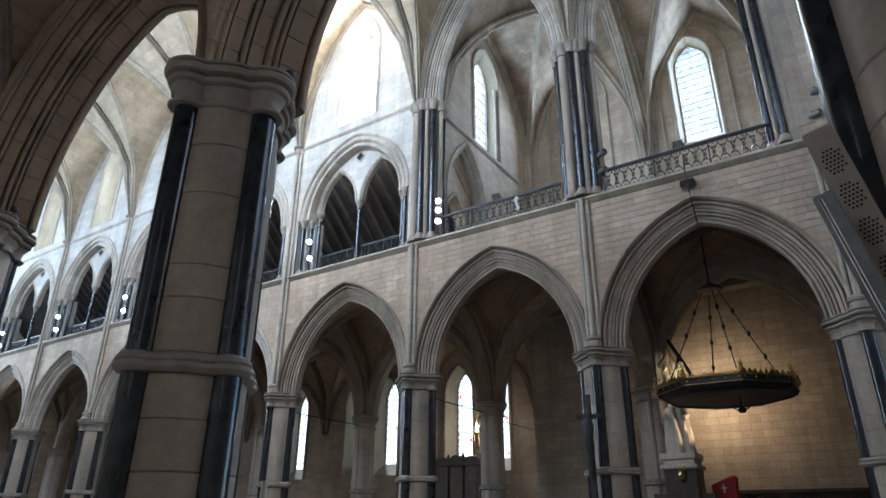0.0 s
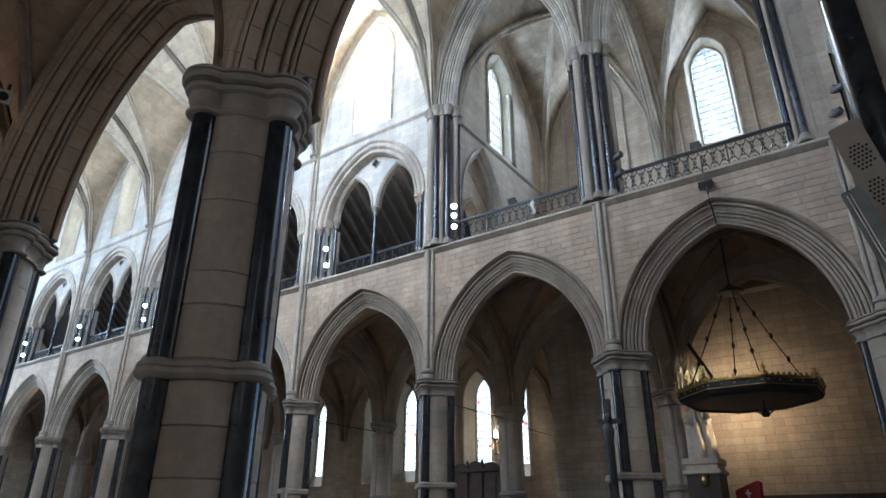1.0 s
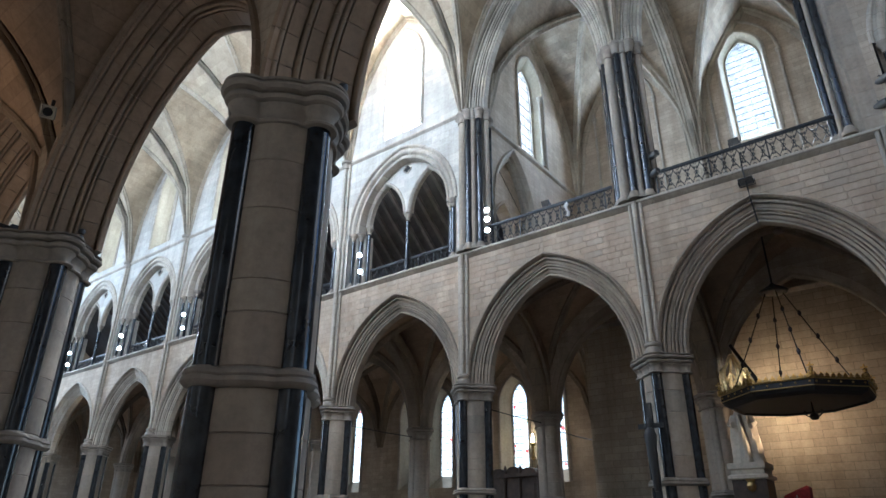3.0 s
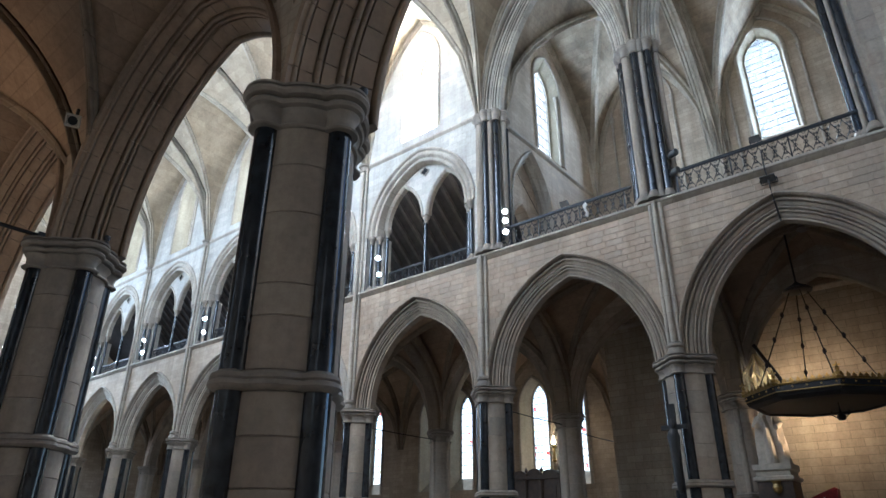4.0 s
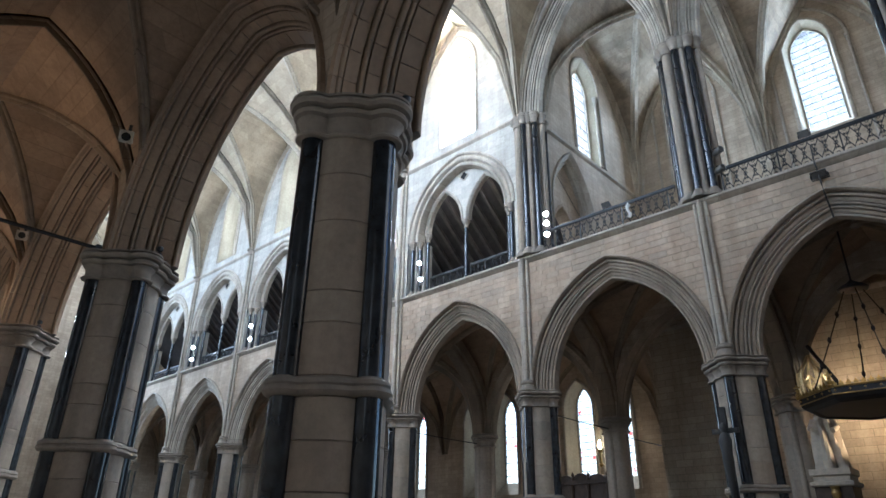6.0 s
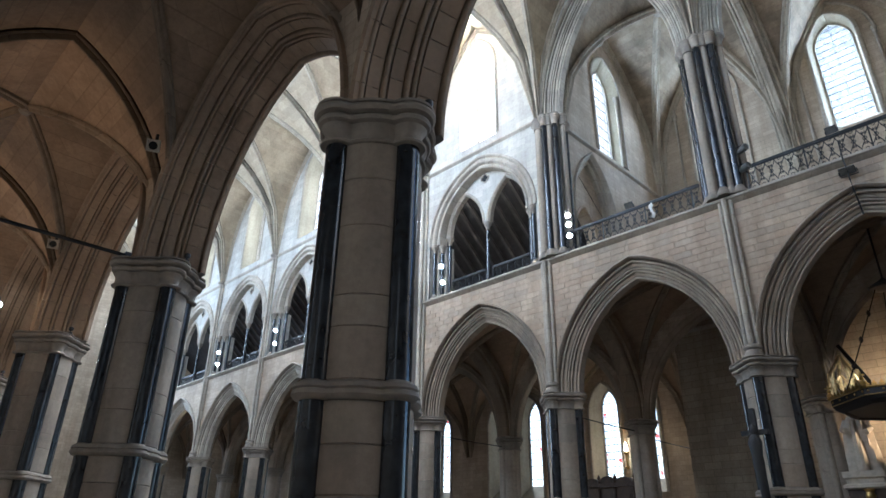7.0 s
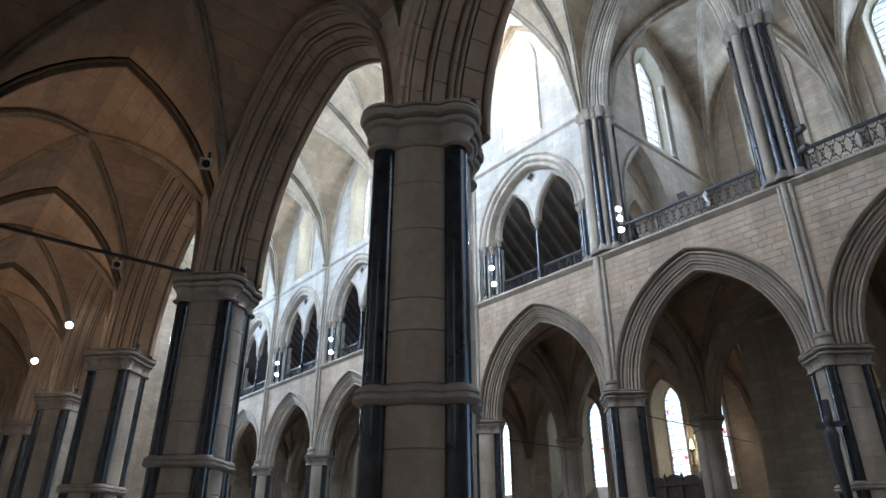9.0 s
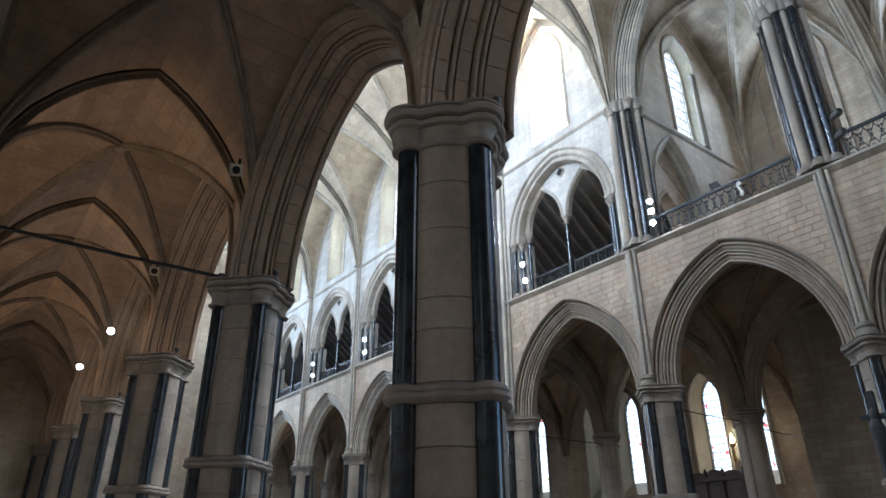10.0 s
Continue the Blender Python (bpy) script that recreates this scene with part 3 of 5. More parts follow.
# wall shafts at every pier
for k in range(-6, 3):
    x = k * B
    top = CLERE if not -1 <= k <= 1 else STRING
    g = Geo()
    for dx in (-0.155, 0, 0.155):
        r = 0.058 if dx else 0.075
        g.lathe([(r, CAP - 0.02), (r, top)], 12, (x + dx, FAR - (0.07 if dx else 0.15)))
    part("wall_shaft", g, M_TRIM, north, smooth=True)
    g = Geo()
    g.lathe([(0.25, CAP - 0.02), (0.25, CAP + 0.1), (0.22, CAP + 0.14), (0.2, CAP + 0.2), (0.235, CAP + 0.24), (0.235, CAP + 0.3), (0.18, CAP + 0.36)], 16, (x, FAR - 0.07))
    part("shaft_base", g, M_CARVED, north, smooth=True)
    if top == CLERE:
        g = Geo()
        g.lathe([(0.12, CLERE - 0.3), (0.17, CLERE - 0.27), (0.15, CLERE - 0.2), (0.2, CLERE - 0.05), (0.28, CLERE), (0.28, CLERE + 0.08), (0.2, CLERE + 0.12)], 14, (x, FAR - 0.08))
        part("shaft_capital", g, M_CARVED, north, smooth=True)


# ---------------------------------------------------------------- gallery openings and clerestory
def colonette(g, x, y, z0, z1, r=0.075):
    g.lathe([(r, z0 + 0.22), (r, z1 - 0.34)], 14, (x, y))


def colonette_ends(g, x, y, z0, z1, r=0.075):
    g.lathe([(r + 0.09, z0), (r + 0.09, z0 + 0.08), (r + 0.06, z0 + 0.11), (r + 0.02, z0 + 0.17), (r, z0 + 0.23)], 14, (x, y))
    g.lathe([(r, z1 - 0.36), (r + 0.03, z1 - 0.34), (r + 0.015, z1 - 0.3), (r + 0.03, z1 - 0.18), (r + 0.08, z1 - 0.12), (r + 0.1, z1 - 0.05), (r + 0.08, z1)], 14, (x, y))


def quatrefoil(cx, cz, r):
    pts = []
    for k in range(4):
        a0 = math.pi / 2 * k
        ox, oz = cx + r * 0.55 * math.cos(a0), cz + r * 0.55 * math.sin(a0)
        for i in range(7):
            a = a0 - math.pi * 0.5 + math.pi * i / 6
            pts.append((ox + r * 0.45 * math.cos(a), oz + r * 0.45 * math.sin(a)))
    return pts


def triforium_bay(cx, detail=True):
    outer = Arch(cx, 13.6, 2.36, 2.82)
    g = Geo()
    prof = [(0.0, -0.5), (0.0, -0.12), (0.03, -0.06), (0.1, -0.05), (0.14, -0.1), (0.2, -0.1), (0.22, -0.02), (0.28, 0.03), (0.36, 0.03), (0.4, -0.02), (0.46, -0.02), (0.5, 0.06), (0.56, 0.08), (0.6, 0.05), (0.61, -0.02)]
    moulding(g, mNf, outer, prof, 14)
    part("gallery_arch", g, M_TRIM, north, "wide moulded gallery arch", True)
    # wall round it, jambs below
    g = Geo()
    arch_wall(g, mNf, outer, cx - B / 2, cx + B / 2, STRING, CLERE, 0.55, (0.0,))
    for s in (-1, 1):
        a0, a1, a2 = cx + s * 2.85, cx + s * 2.55, cx + s * 2.3
        for (ua, da), (ub, db) in zip(((a0, 0), (a0, -0.2), (a1, -0.2), (a1, -0.4), (a2, -0.4)), ((a0, -0.2), (a1, -0.2), (a1, -0.4), (a2, -0.4), (a2, -0.9))):
            g.quad(mNf(ua, da, STRING), mNf(ub, db, STRING), mNf(ub, db, 13.62), mNf(ua, da, 13.62))
    part("gallery_wall", g, M_WALL if cx > 0 else M_WHITE, north)
    # plate with two smaller arches
    g = Geo()
    tym = [Arch(cx + s * 1.16, 14.0, 0.98, 1.72) for s in (-1, 1)]
    n = 40
    us = [cx - 2.32 + 4.64 * i / n for i in range(n + 1)]

    def low(u):
        for t in tym:
            if abs(u - t.u) < t.a:
                return t.height(u)
        return 14.0

    for d in (-0.42, -0.66):
        for u0, u1 in zip(us, us[1:]):
            b0, b1 = low(u0), low(u1)
            t0, t1 = max(outer.height(u0, 0.02), b0), max(outer.height(u1, 0.02), b1)
            g.quad(mNf(u0, d, b0), mNf(u1, d, b1), mNf(u1, d, t1), mNf(u0, d, t0))
    part("tympanum", g, M_WHITE, north, "pale stone plate over twin gallery lights")
    g = Geo()
    for t in tym:
        moulding(g, mNf, t, [(0.0, -0.68), (0.0, -0.5), (-0.03, -0.47), (0.0, -0.42), (0.05, -0.37), (0.1, -0.37), (0.14, -0.41), (0.14, -0.43)], 10)
    part("twin_arch_moulding", g, M_TRIM, north, smooth=True)
    g = Geo()
    q = quatrefoil(cx, 16.1, 0.24)
    q2 = quatrefoil(cx, 16.1, 0.19)
    g.grid([[mNf(u, -0.41, z) for u, z in q], [mNf(u, -0.37, z) for u, z in q], [mNf(u, -0.37, z) for u, z in q2], [mNf(u, -0.413, z) for u, z in q2]], True)
    foil = part("quatrefoil", g, M_TRIM, north, smooth=True)
    g = Geo()
    g.cap([mNf(u, -0.411, z) for u, z in q2])
    part("quatrefoil_hole", g, M_HOLE, foil)
    # colonettes
    for u, d, z1 in ((cx, -0.54, 14.0), (cx - 2.68, -0.1, 13.62), (cx + 2.68, -0.1, 13.62), (cx - 2.42, -0.3, 13.62), (cx + 2.42, -0.3, 13.62), (cx - 2.2, -0.54, 14.0), (cx + 2.2, -0.54, 14.0)):
        g = Geo()
        colonette(g, u, FAR - d, STRING + 0.08, z1)
        shaft = part("colonette", g, M_MARBLE, north, "slim dark marble colonette", True)
        g = Geo()
        colonette_ends(g, u, FAR - d, STRING + 0.08, z1)
        part("colonette_capital", g, M_CARVED, shaft, smooth=True)
    # lean-to roof behind
    g = Geo()
    g.quad((cx - B / 2, FAR_BACK + 0.1, 17.2), (cx + B / 2, FAR_BACK + 0.1, 17.2), (cx + B / 2, ROW2 + 1, 12.6), (cx - B / 2, ROW2 + 1, 12.6))
    g.quad((cx - B / 2, ROW2 + 1, 12.6), (cx + B / 2, ROW2 + 1, 12.6), (cx + B / 2, ROW2 + 1, STRING), (cx - B / 2, ROW2 + 1, STRING))
    roof = part("gallery_roof", g, M_BOARD, north, "dark boarded lean-to roof of the gallery")
    if detail:
        tilt = math.atan2(17.2 - 12.6, ROW2 + 1 - FAR_BACK - 0.1)
        for i in range(10):
            x = cx - B / 2 + (i + 0.5) * B / 10
            g = Geo()
            mm = Matrix.Translation((x, FAR_BACK + 0.1, 17.1)) @ Matrix.Rotation(-tilt, 4, "X")
            g.box(-0.07, 0.07, 0, 7.0, -0.2, -0.02, mm)
            part("rafter", g, M_RAFTER, roof, "oak rafter")


def clerestory_bay(parent, m, cx, half, top, glass_depth=0.75):
    arch = Arch(cx, 21.6, 1.05, 1.9)
    glass = Arch(cx, 21.5, 0.62, 1.35)
    g = Geo()
    lancet_wall(g, m, arch, cx - half, cx + half, CLERE, top, 17.75)
    part("clerestory_wall", g, M_WHITE, parent)
    lancet_window(m, arch, 17.75, glass, 18.3, glass_depth, label="tall clerestory lancet window glowing white with daylight")


for k in (-6, -5, -4, -3, -2, -1, 2):
    triforium_bay((k - 0.5) * B, k >= -5)
    clerestory_bay(north, mNf, (k - 0.5) * B, B / 2, CROWN)
for k in range(-6, 3):
    cx = NEAR_X + (k - 0.5) * B
    g = Geo()
    arch = Arch(cx, 21.6, 1.05, 1.9)
    lancet_wall(g, mSf, arch, cx - B / 2, cx + B / 2, STRING, CROWN, 17.75)
    part("clerestory_wall", g, M_WHITE, south)

# ---------------------------------------------------------------- high piers and arches of the transept
HIGH = 17.25


CLUSTER = [(-0.66, -0.1, 0, 0.10), (-0.52, -0.34, 0, 0.085), (-0.27, -0.46, 1, 0.16), (0.05, -0.56, 0, 0.12), (0.24, -0.47, 1, 0.09), (0.45, -0.38, 0, 0.12), (0.62, -0.1, 1, 0.1), (0.4, 0.4, 0, 0.11), (-0.4, 0.4, 0, 0.11)]
RESPOND = [(-0.62, 0.0, 0, 0.1), (-0.6, -0.24, 0, 0.1), (-0.44, -0.36, 1, 0.07), (-0.27, -0.47, 0, 0.1), (-0.4, 0.4, 0, 0.11)]


def high_pier(x, label, spots=CLUSTER):
    p = empty("gallery_pier", (x, mid, STRING + 0.1), label, "pier", "gallery piers")
    h = HIGH - STRING - 0.1
    g = Geo()
    g.lathe([(0.5, 0), (0.5, h)], 8)
    part("pier_core", g, M_DRUM, p)
    if spots is RESPOND:
        for r in range(16):
            g = Geo()
            g.box(-0.14, 0.5, -0.47 - 0.004 * (r % 2), 0.4, h * r / 16 + 0.004, h * (r + 1) / 16 - 0.004)
            part("respond_block", g, M_DRUM, p)
    for dx, dy, stone_shaft, r in spots:
        g = Geo()
        g.lathe([(r, 0.25), (r, h - 0.45)], 16, (dx, dy))
        shaft = part("stone_shaft" if stone_shaft else "marble_shaft", g, M_DRUM if stone_shaft else M_MARBLE, p, "" if stone_shaft else "polished dark marble shaft", True)
        g = Geo()
        g.lathe([(r + 0.09, 0), (r + 0.09, 0.1), (r + 0.06, 0.14), (r + 0.025, 0.22), (r, 0.27)], 16, (dx, dy))
        part("shaft_base", g, M_CARVED, shaft, smooth=True)
        g = Geo()
        g.lathe([(r, h - 0.5), (r + 0.04, h - 0.48), (r + 0.02, h - 0.43), (r + 0.02, h - 0.3), (r + 0.06, h - 0.2), (r + 0.085, h - 0.17), (r + 0.05, h - 0.13), (r + 0.09, h - 0.08), (r + 0.085, h)], 16, (dx, dy))
        part("shaft_capital", g, M_CARVED, shaft, smooth=True)
    return p


for x in (-B + 0.25, 0.0):
    high_pier(x, "tall clustered gallery pier with dark marble shafts")
high_pier(B - 0.42, "coursed stone gallery respond with dark marble shafts", RESPOND)
for k in (0, 1):
    cx = (k - 0.5) * B
    arch = Arch(cx, HIGH, 2.45, 5.6)
    g = Geo()
    moulding(g, mN, arch, MIRROR[:-1] + ORDERS, 16)
    part("high_arch_moulding", g, M_TRIM, north, "tall moulded arch opening to the transept", True)
    g = Geo()
    arch_wall(g, mN, arch, cx - B / 2, cx + B / 2, HIGH, CROWN + 1, 0.6, (0.44, -0.44))
    part("high_spandrel", g, M_WHITE, north)

# transept shell above the gallery
tr = empty("wall_transept", (0, 0, 0), "warm grey coursed stone walls of the transept gallery", "wall", kind="structure")
mW = along_y(TR_X0, 1)
side_arch = Arch(22.45, 21.6, 1.2, 1.7)
side_glass = Arch(22.6, 21.5, 0.72, 1.4)
g = Geo()
lancet_wall(g, mW, side_arch, FAR_BACK, TR_END, CLERE, TR_CROWN + 1, 17.55)
part("side_wall", g, M_WALL_Y, tr)
lancet_window(mW, side_arch, 17.55, side_glass, 17.9, 0.5, label="narrow lancet window deep in the transept side wall")
g = Geo()
g.lathe([(0.13, 17.6), (0.13, 17.68), (0.08, 17.78), (0.065, 17.85), (0.065, 21.2), (0.1, 21.25), (0.08, 21.32), (0.13, 21.5), (0.14, 21.6), (0.09, 21.64)], 12, (TR_X0 - 0.08, 23.5))
part("wall_colonette", g, M_TRIM, tr, "slim stone colonette at the window jamb", True)
low_arch = Arch(20.6, 13.9, 1.3, 2.7)
g = Geo()
arch_wall(g, mW, low_arch, FAR_BACK, TR_END, STRING, CLERE, 0.3, (0.0,))
for s in (-1, 1):
    g.quad(mW(20.6 + s * 1.6, 0, STRING), mW(20.6 + s * 1.6, -0.42, STRING), mW(20.6 + s * 1.6, -0.42, 13.9), mW(20.6 + s * 1.6, 0, 13.9))
part("side_wall", g, M_WALL_Y, tr)
g = Geo()
moulding(g, mW, low_arch, [(-0.06, -0.8), (-0.06, -0.25), (0.0, -0.2), (0.08, -0.2), (0.12, -0.08), (0.2, -0.04), (0.25, 0.04), (0.32, 0.07), (0.36, 0.03), (0.36, -0.01)], 12, STRING)
part("side_arch_moulding", g, M_TRIM, tr, "moulded arch in the transept side wall", True)
g = Geo()
inner = Arch(20.35, 12.9, 0.8, 1.5)
arch_wall(g, along_y(TR_X0 - 0.42, 1), inner, 18.9, 22.3, STRING, CLERE, 0.0, (0.0,))
moulding(g, along_y(TR_X0 - 0.42, 1), inner, [(0.0, -0.5), (0.0, 0.02), (0.05, 0.06), (0.12, 0.05), (0.14, 0.0)], 10, STRING)
part("side_wall", g, M_WALL_Y, tr)
g = Geo()
g.grid([[mW(u, d, CLERE + z * 0.8) for d, z in [(a * 0.7, b) for a, b in STRING_PROF]] for u in (FAR_BACK, TR_END)])
part("string_course", g, M_TRIM, tr, smooth=True)
mE = along_x(TR_END)
for cx in (-3.25, 2.45):
    a = Arch(cx, 22.0, 0.97, 1.42)
    gl = Arch(cx, 21.95, 0.78, 1.2)
    g = Geo()
    x0, x1 = (TR_X0, 0.0) if cx < 0 else (0.0, TR_X1)
    lancet_wall(g, mE, a, x0, x1, STRING, TR_CROWN + 1, 17.6)
    part("end_wall", g, M_WALL, tr)
    lancet_window(mE, a, 17.6, gl, 17.95, 0.45, bars=16, label="tall lancet window of white leaded glass in the transept end")
    g = Geo()
    blind = Arch(cx, 21.6, 1.6, 2.45)
    moulding(g, mE, blind, [(-0.08, 0.0), (-0.05, 0.07), (0.02, 0.08), (0.06, 0.0)], 12)
    part("blind_arch_moulding", g, M_TRIM, tr, smooth=True)
    for s in (-1, 1):
        g = Geo()
        g.lathe([(0.06, STRING), (0.06, 21.3), (0.1, 21.35), (0.08, 21.42), (0.12, 21.58), (0.12, 21.64)], 10, (cx + s * 1.57, TR_END - 0.06))
        part("wall_colonette", g, M_TRIM, tr, smooth=True)
mWe = along_y(TR_X1, -1)
g = Geo()
g.quad(mWe(FAR_BACK, 0, STRING), mWe(TR_END, 0, STRING), mWe(TR_END, 0, TR_CROWN + 1), mWe(FAR_BACK, 0, TR_CROWN + 1))
part("side_wall", g, M_WALL_Y, tr)

# ---------------------------------------------------------------- vaults
for k in range(-6, 3):
    vault((k - 1) * B, k * B, NEAR_FACE, FAR, CLERE, CROWN, "ceiling_nave", M_VAULT, M_RIB, label="pale ribbed stone vault high over the nave")
vault(TR_X0, 0, FAR_BACK, TR_END, HIGH, TR_CROWN, "ceiling_transept", M_VAULT_SOOTY, M_RIB, rib=0.18, label="warm grey ribbed vault over the transept gallery")
vault(0, TR_X1, FAR_BACK, TR_END, HIGH, TR_CROWN, "ceiling_transept", M_VAULT_SOOTY, M_RIB, rib=0.18, label="warm grey ribbed vault over the transept gallery")
g = Geo()
thick = Arch((FAR_BACK + TR_END) / 2, HIGH - 0.9, (TR_END - FAR_BACK) / 2 - 0.25, TR_CROWN - HIGH + 0.45)
half = [(0.0, 0.0), (0.0, 0.06)] + sloped((0.0, 0.06), (0.36, 0.5), ["roll 0.05", "groove 0.04", "flat 0.06", "groove 0.03", "roll 0.06", "groove 0.04", "flat 0.05", "groove 0.03", "roll 0.05"]) + [(0.5, 0.5)]
moulding(g, along_y(0.0), thick, [(r, -d) for r, d in half[::-1]][:-1] + half, 18, 14.5)
part("transverse_arch", g, M_RIB, tr, "broad moulded arch across the transept vault", True)
for k in range(-4, 4):
    vault(NEAR_X + (k - 1) * B, NEAR_X + k * B, SOUTH, NEAR_PIER - 0.02, NEAR_CAP, 10.57, "ceiling_aisle", M_AISLE, M_RIB_SHADED, rib=0.095, label="ribbed stone vault over the south aisle, warm lamp tint in its colour")
for k in range(-6, 3):
    vault((k - 1) * B, k * B, FAR_PIER + 0.3, ROW2, CAP, 10.6, "ceiling_aisle", M_AISLE, M_RIB_SHADED, 12, label="shadowed ribbed stone vault over the north aisle")
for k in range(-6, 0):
    vault((k - 1) * B, k * B, ROW2, OUTER, CAP, 10.6, "ceiling_aisle", M_AISLE, M_RIB_SHADED, 12, label="shadowed ribbed stone vault over the outer aisle")

for x in (-4 * B, -3 * B, -2 * B, -B, 0.0, B):
    g = Geo()
    cross_arch = Arch((FAR_PIER + ROW2) / 2, CAP - 0.1, (ROW2 - FAR_PIER) / 2 - 0.5, 3.35)
    moulding(g, along_y(x), cross_arch, [(0.6, -0.42), (0.22, -0.42), (0.18, -0.36), (0.2, -0.3), (0.05, -0.28), (0.0, -0.22), (0.0, 0.22), (0.05, 0.28), (0.2, 0.3), (0.18, 0.36), (0.22, 0.42), (0.6, 0.42)], 12)
    part("cross_arch", g, M_RIB_SHADED, north, "broad arch across the aisle, shade in its stone colour", True)

row_two = empty("wall_aisle_arcade", (0, 0, 0), "shadowed grey stone arcade wall between the two north aisles", "wall", kind="structure")
mR = along_x(ROW2)
for k in range(-5, 2):
    cx = (k - 0.5) * B - 0.2 * (k == 1)
    arch = Arch(cx, 6.05, 2.66, 3.62)
    g = Geo()
    half = [(0.0, 0.0), (0.0, 0.12), (0.03, 0.17), (0.09, 0.19), (0.1, 0.24), (0.14, 0.26), (0.2, 0.31), (0.27, 0.33), (0.29, 0.36)]
    moulding(g, mR, arch, [(r, -d) for r, d in half[::-1]][:-1] + half, 12)
    part("arch_moulding", g, M_VOUSSOIR, row_two, "chamfered pointed stone arch in shadow", True)
    g = Geo()
    arch_wall(g, mR, arch, cx - B / 2, cx + B / 2 + 0.2 * (k == 1), 6.05, STRING - 0.14, 0.28, (0.35, -0.35))
    part("spandrel", g, M_WALL, row_two)

# ---------------------------------------------------------------- outer walls, floor, roof
outer = empty("wall_outer", (0, 0, 0), "grey stone outer aisle wall with paired lancets", "wall", kind="structure")
mO = along_x(OUTER)
for k in range(-6, 0):
    for s in (-1, 1):
        cx = (k - 0.5) * B + s * 1.0
        a = Arch(cx, 7.75, 0.8, 1.35)
        gl = Arch(cx, 7.9, 0.47, 0.95)
        g = Geo()
        x0, x1 = ((k - 1) * B, (k - 0.5) * B) if s < 0 else ((k - 0.5) * B, k * B)
        lancet_wall(g, mO, a, x0, x1, 0, STRING, 4.0)
        part("outer_wall", g, M_WALL, outer)
        lancet_window(mO, a, 4.0, gl, 4.6, 0.6, bars=13, pane_mat=M_GLASS_COLOUR, label="aisle lancet window of white leaded glass with coloured pieces")
g = Geo()
g.box(WEST - 0.4, WEST, FAR_BACK, OUTER + 1, 0, CLERE + 0.6)
g.box(-B + 0.4, -B + 0.8, 26.004, OUTER + 0.8, 0, STRING)
part("outer_wall", g, M_WALL_Y, outer)
g = Geo()
g.box(-B + 0.4, 8, 26, 26.3, 0, STRING - 0.02)
shrine_wall = part("shrine_wall", g, M_SHRINE, outer, "coursed tan stone wall behind the shrine")
g = Geo()
swept_x(g, -B + 0.4, 8, 26, [(d, 10.3 + z) for d, z in STRING_PROF])
part("string_course", g, M_TRIM, outer, smooth=True)
g = Geo()
g.box(8, 8.4, FAR_BACK, 26, 0, STRING)
part("shrine_side_wall", g, M_SHRINE, outer)

shell = empty("wall_end", (0, 0, 0), "plain stone walls closing the church", "wall", kind="structure")
g = Geo()
g.box(WEST - 0.6, WEST, SOUTH, FAR_BACK, 0, CROWN + 1)
g.box(EAST, EAST + 0.6, SOUTH, FAR_BACK, 0, CROWN + 1)
part("end_wall", g, M_WALL_Y, shell)
g = Geo()
g.box(-32.9, -32.5, SOUTH, NEAR_BACK, 0, STRING)
part("aisle_end_wall", g, M_WALL_Y, shell)
mA = along_x(SOUTH, 1)
g = Geo()
g.box(WEST, NEAR_X - 4 * B, SOUTH - 0.6, SOUTH, 0, STRING + 0.5)
g.box(NEAR_X + 3 * B, EAST + 2, SOUTH - 0.6, SOUTH, 0, STRING + 0.5)
part("aisle_wall", g, M_WALL, shell)
for k in range(-3, 4):
    cx = NEAR_X + (k - 0.5) * B
    a, gl = Arch(cx, 6.2, 0.85, 1.4), Arch(cx, 6.2, 0.55, 1.1)
    g = Geo()
    lancet_wall(g, mA, a, cx - B / 2, cx + B / 2, 0, STRING + 0.5, 3.2)
    part("aisle_wall", g, M_WALL, shell)
    lancet_window(mA, a, 3.2, gl, 3.6, 0.6, label="south aisle lancet window of white leaded glass")
g = Geo()
g.box(WEST, EAST, SOUTH, NEAR_FACE - 0.02, STRING + 0.02, STRING + 0.4)
part("aisle_roof", g, M_ROOF, shell)
g = Geo()
g.box(WEST, EAST, NEAR_BACK, FAR_BACK + 0.4, CROWN + 1.0, CROWN + 1.4)
g.box(TR_X0 - 0.6, TR_X1 + 0.6, FAR_BACK, TR_END + 1.2, TR_CROWN + 1.0, TR_CROWN + 1.4)
part("nave_roof", g, M_ROOF, shell)
g = Geo()
g.box(-60, 60, -30, 60, -0.5, 0)
tagged(part("floor", g, M_FLOOR), "worn grey-brown stone floor", "floor", kind="structure")
g = Geo()
g.quad((-3000, -3000, -0.6), (3000, -3000, -0.6), (3000, 3000, -0.6), (-3000, 3000, -0.6))
tagged(part("ground", g, M_GROUND), "dull green-brown ground outside", "ground", kind="structure")

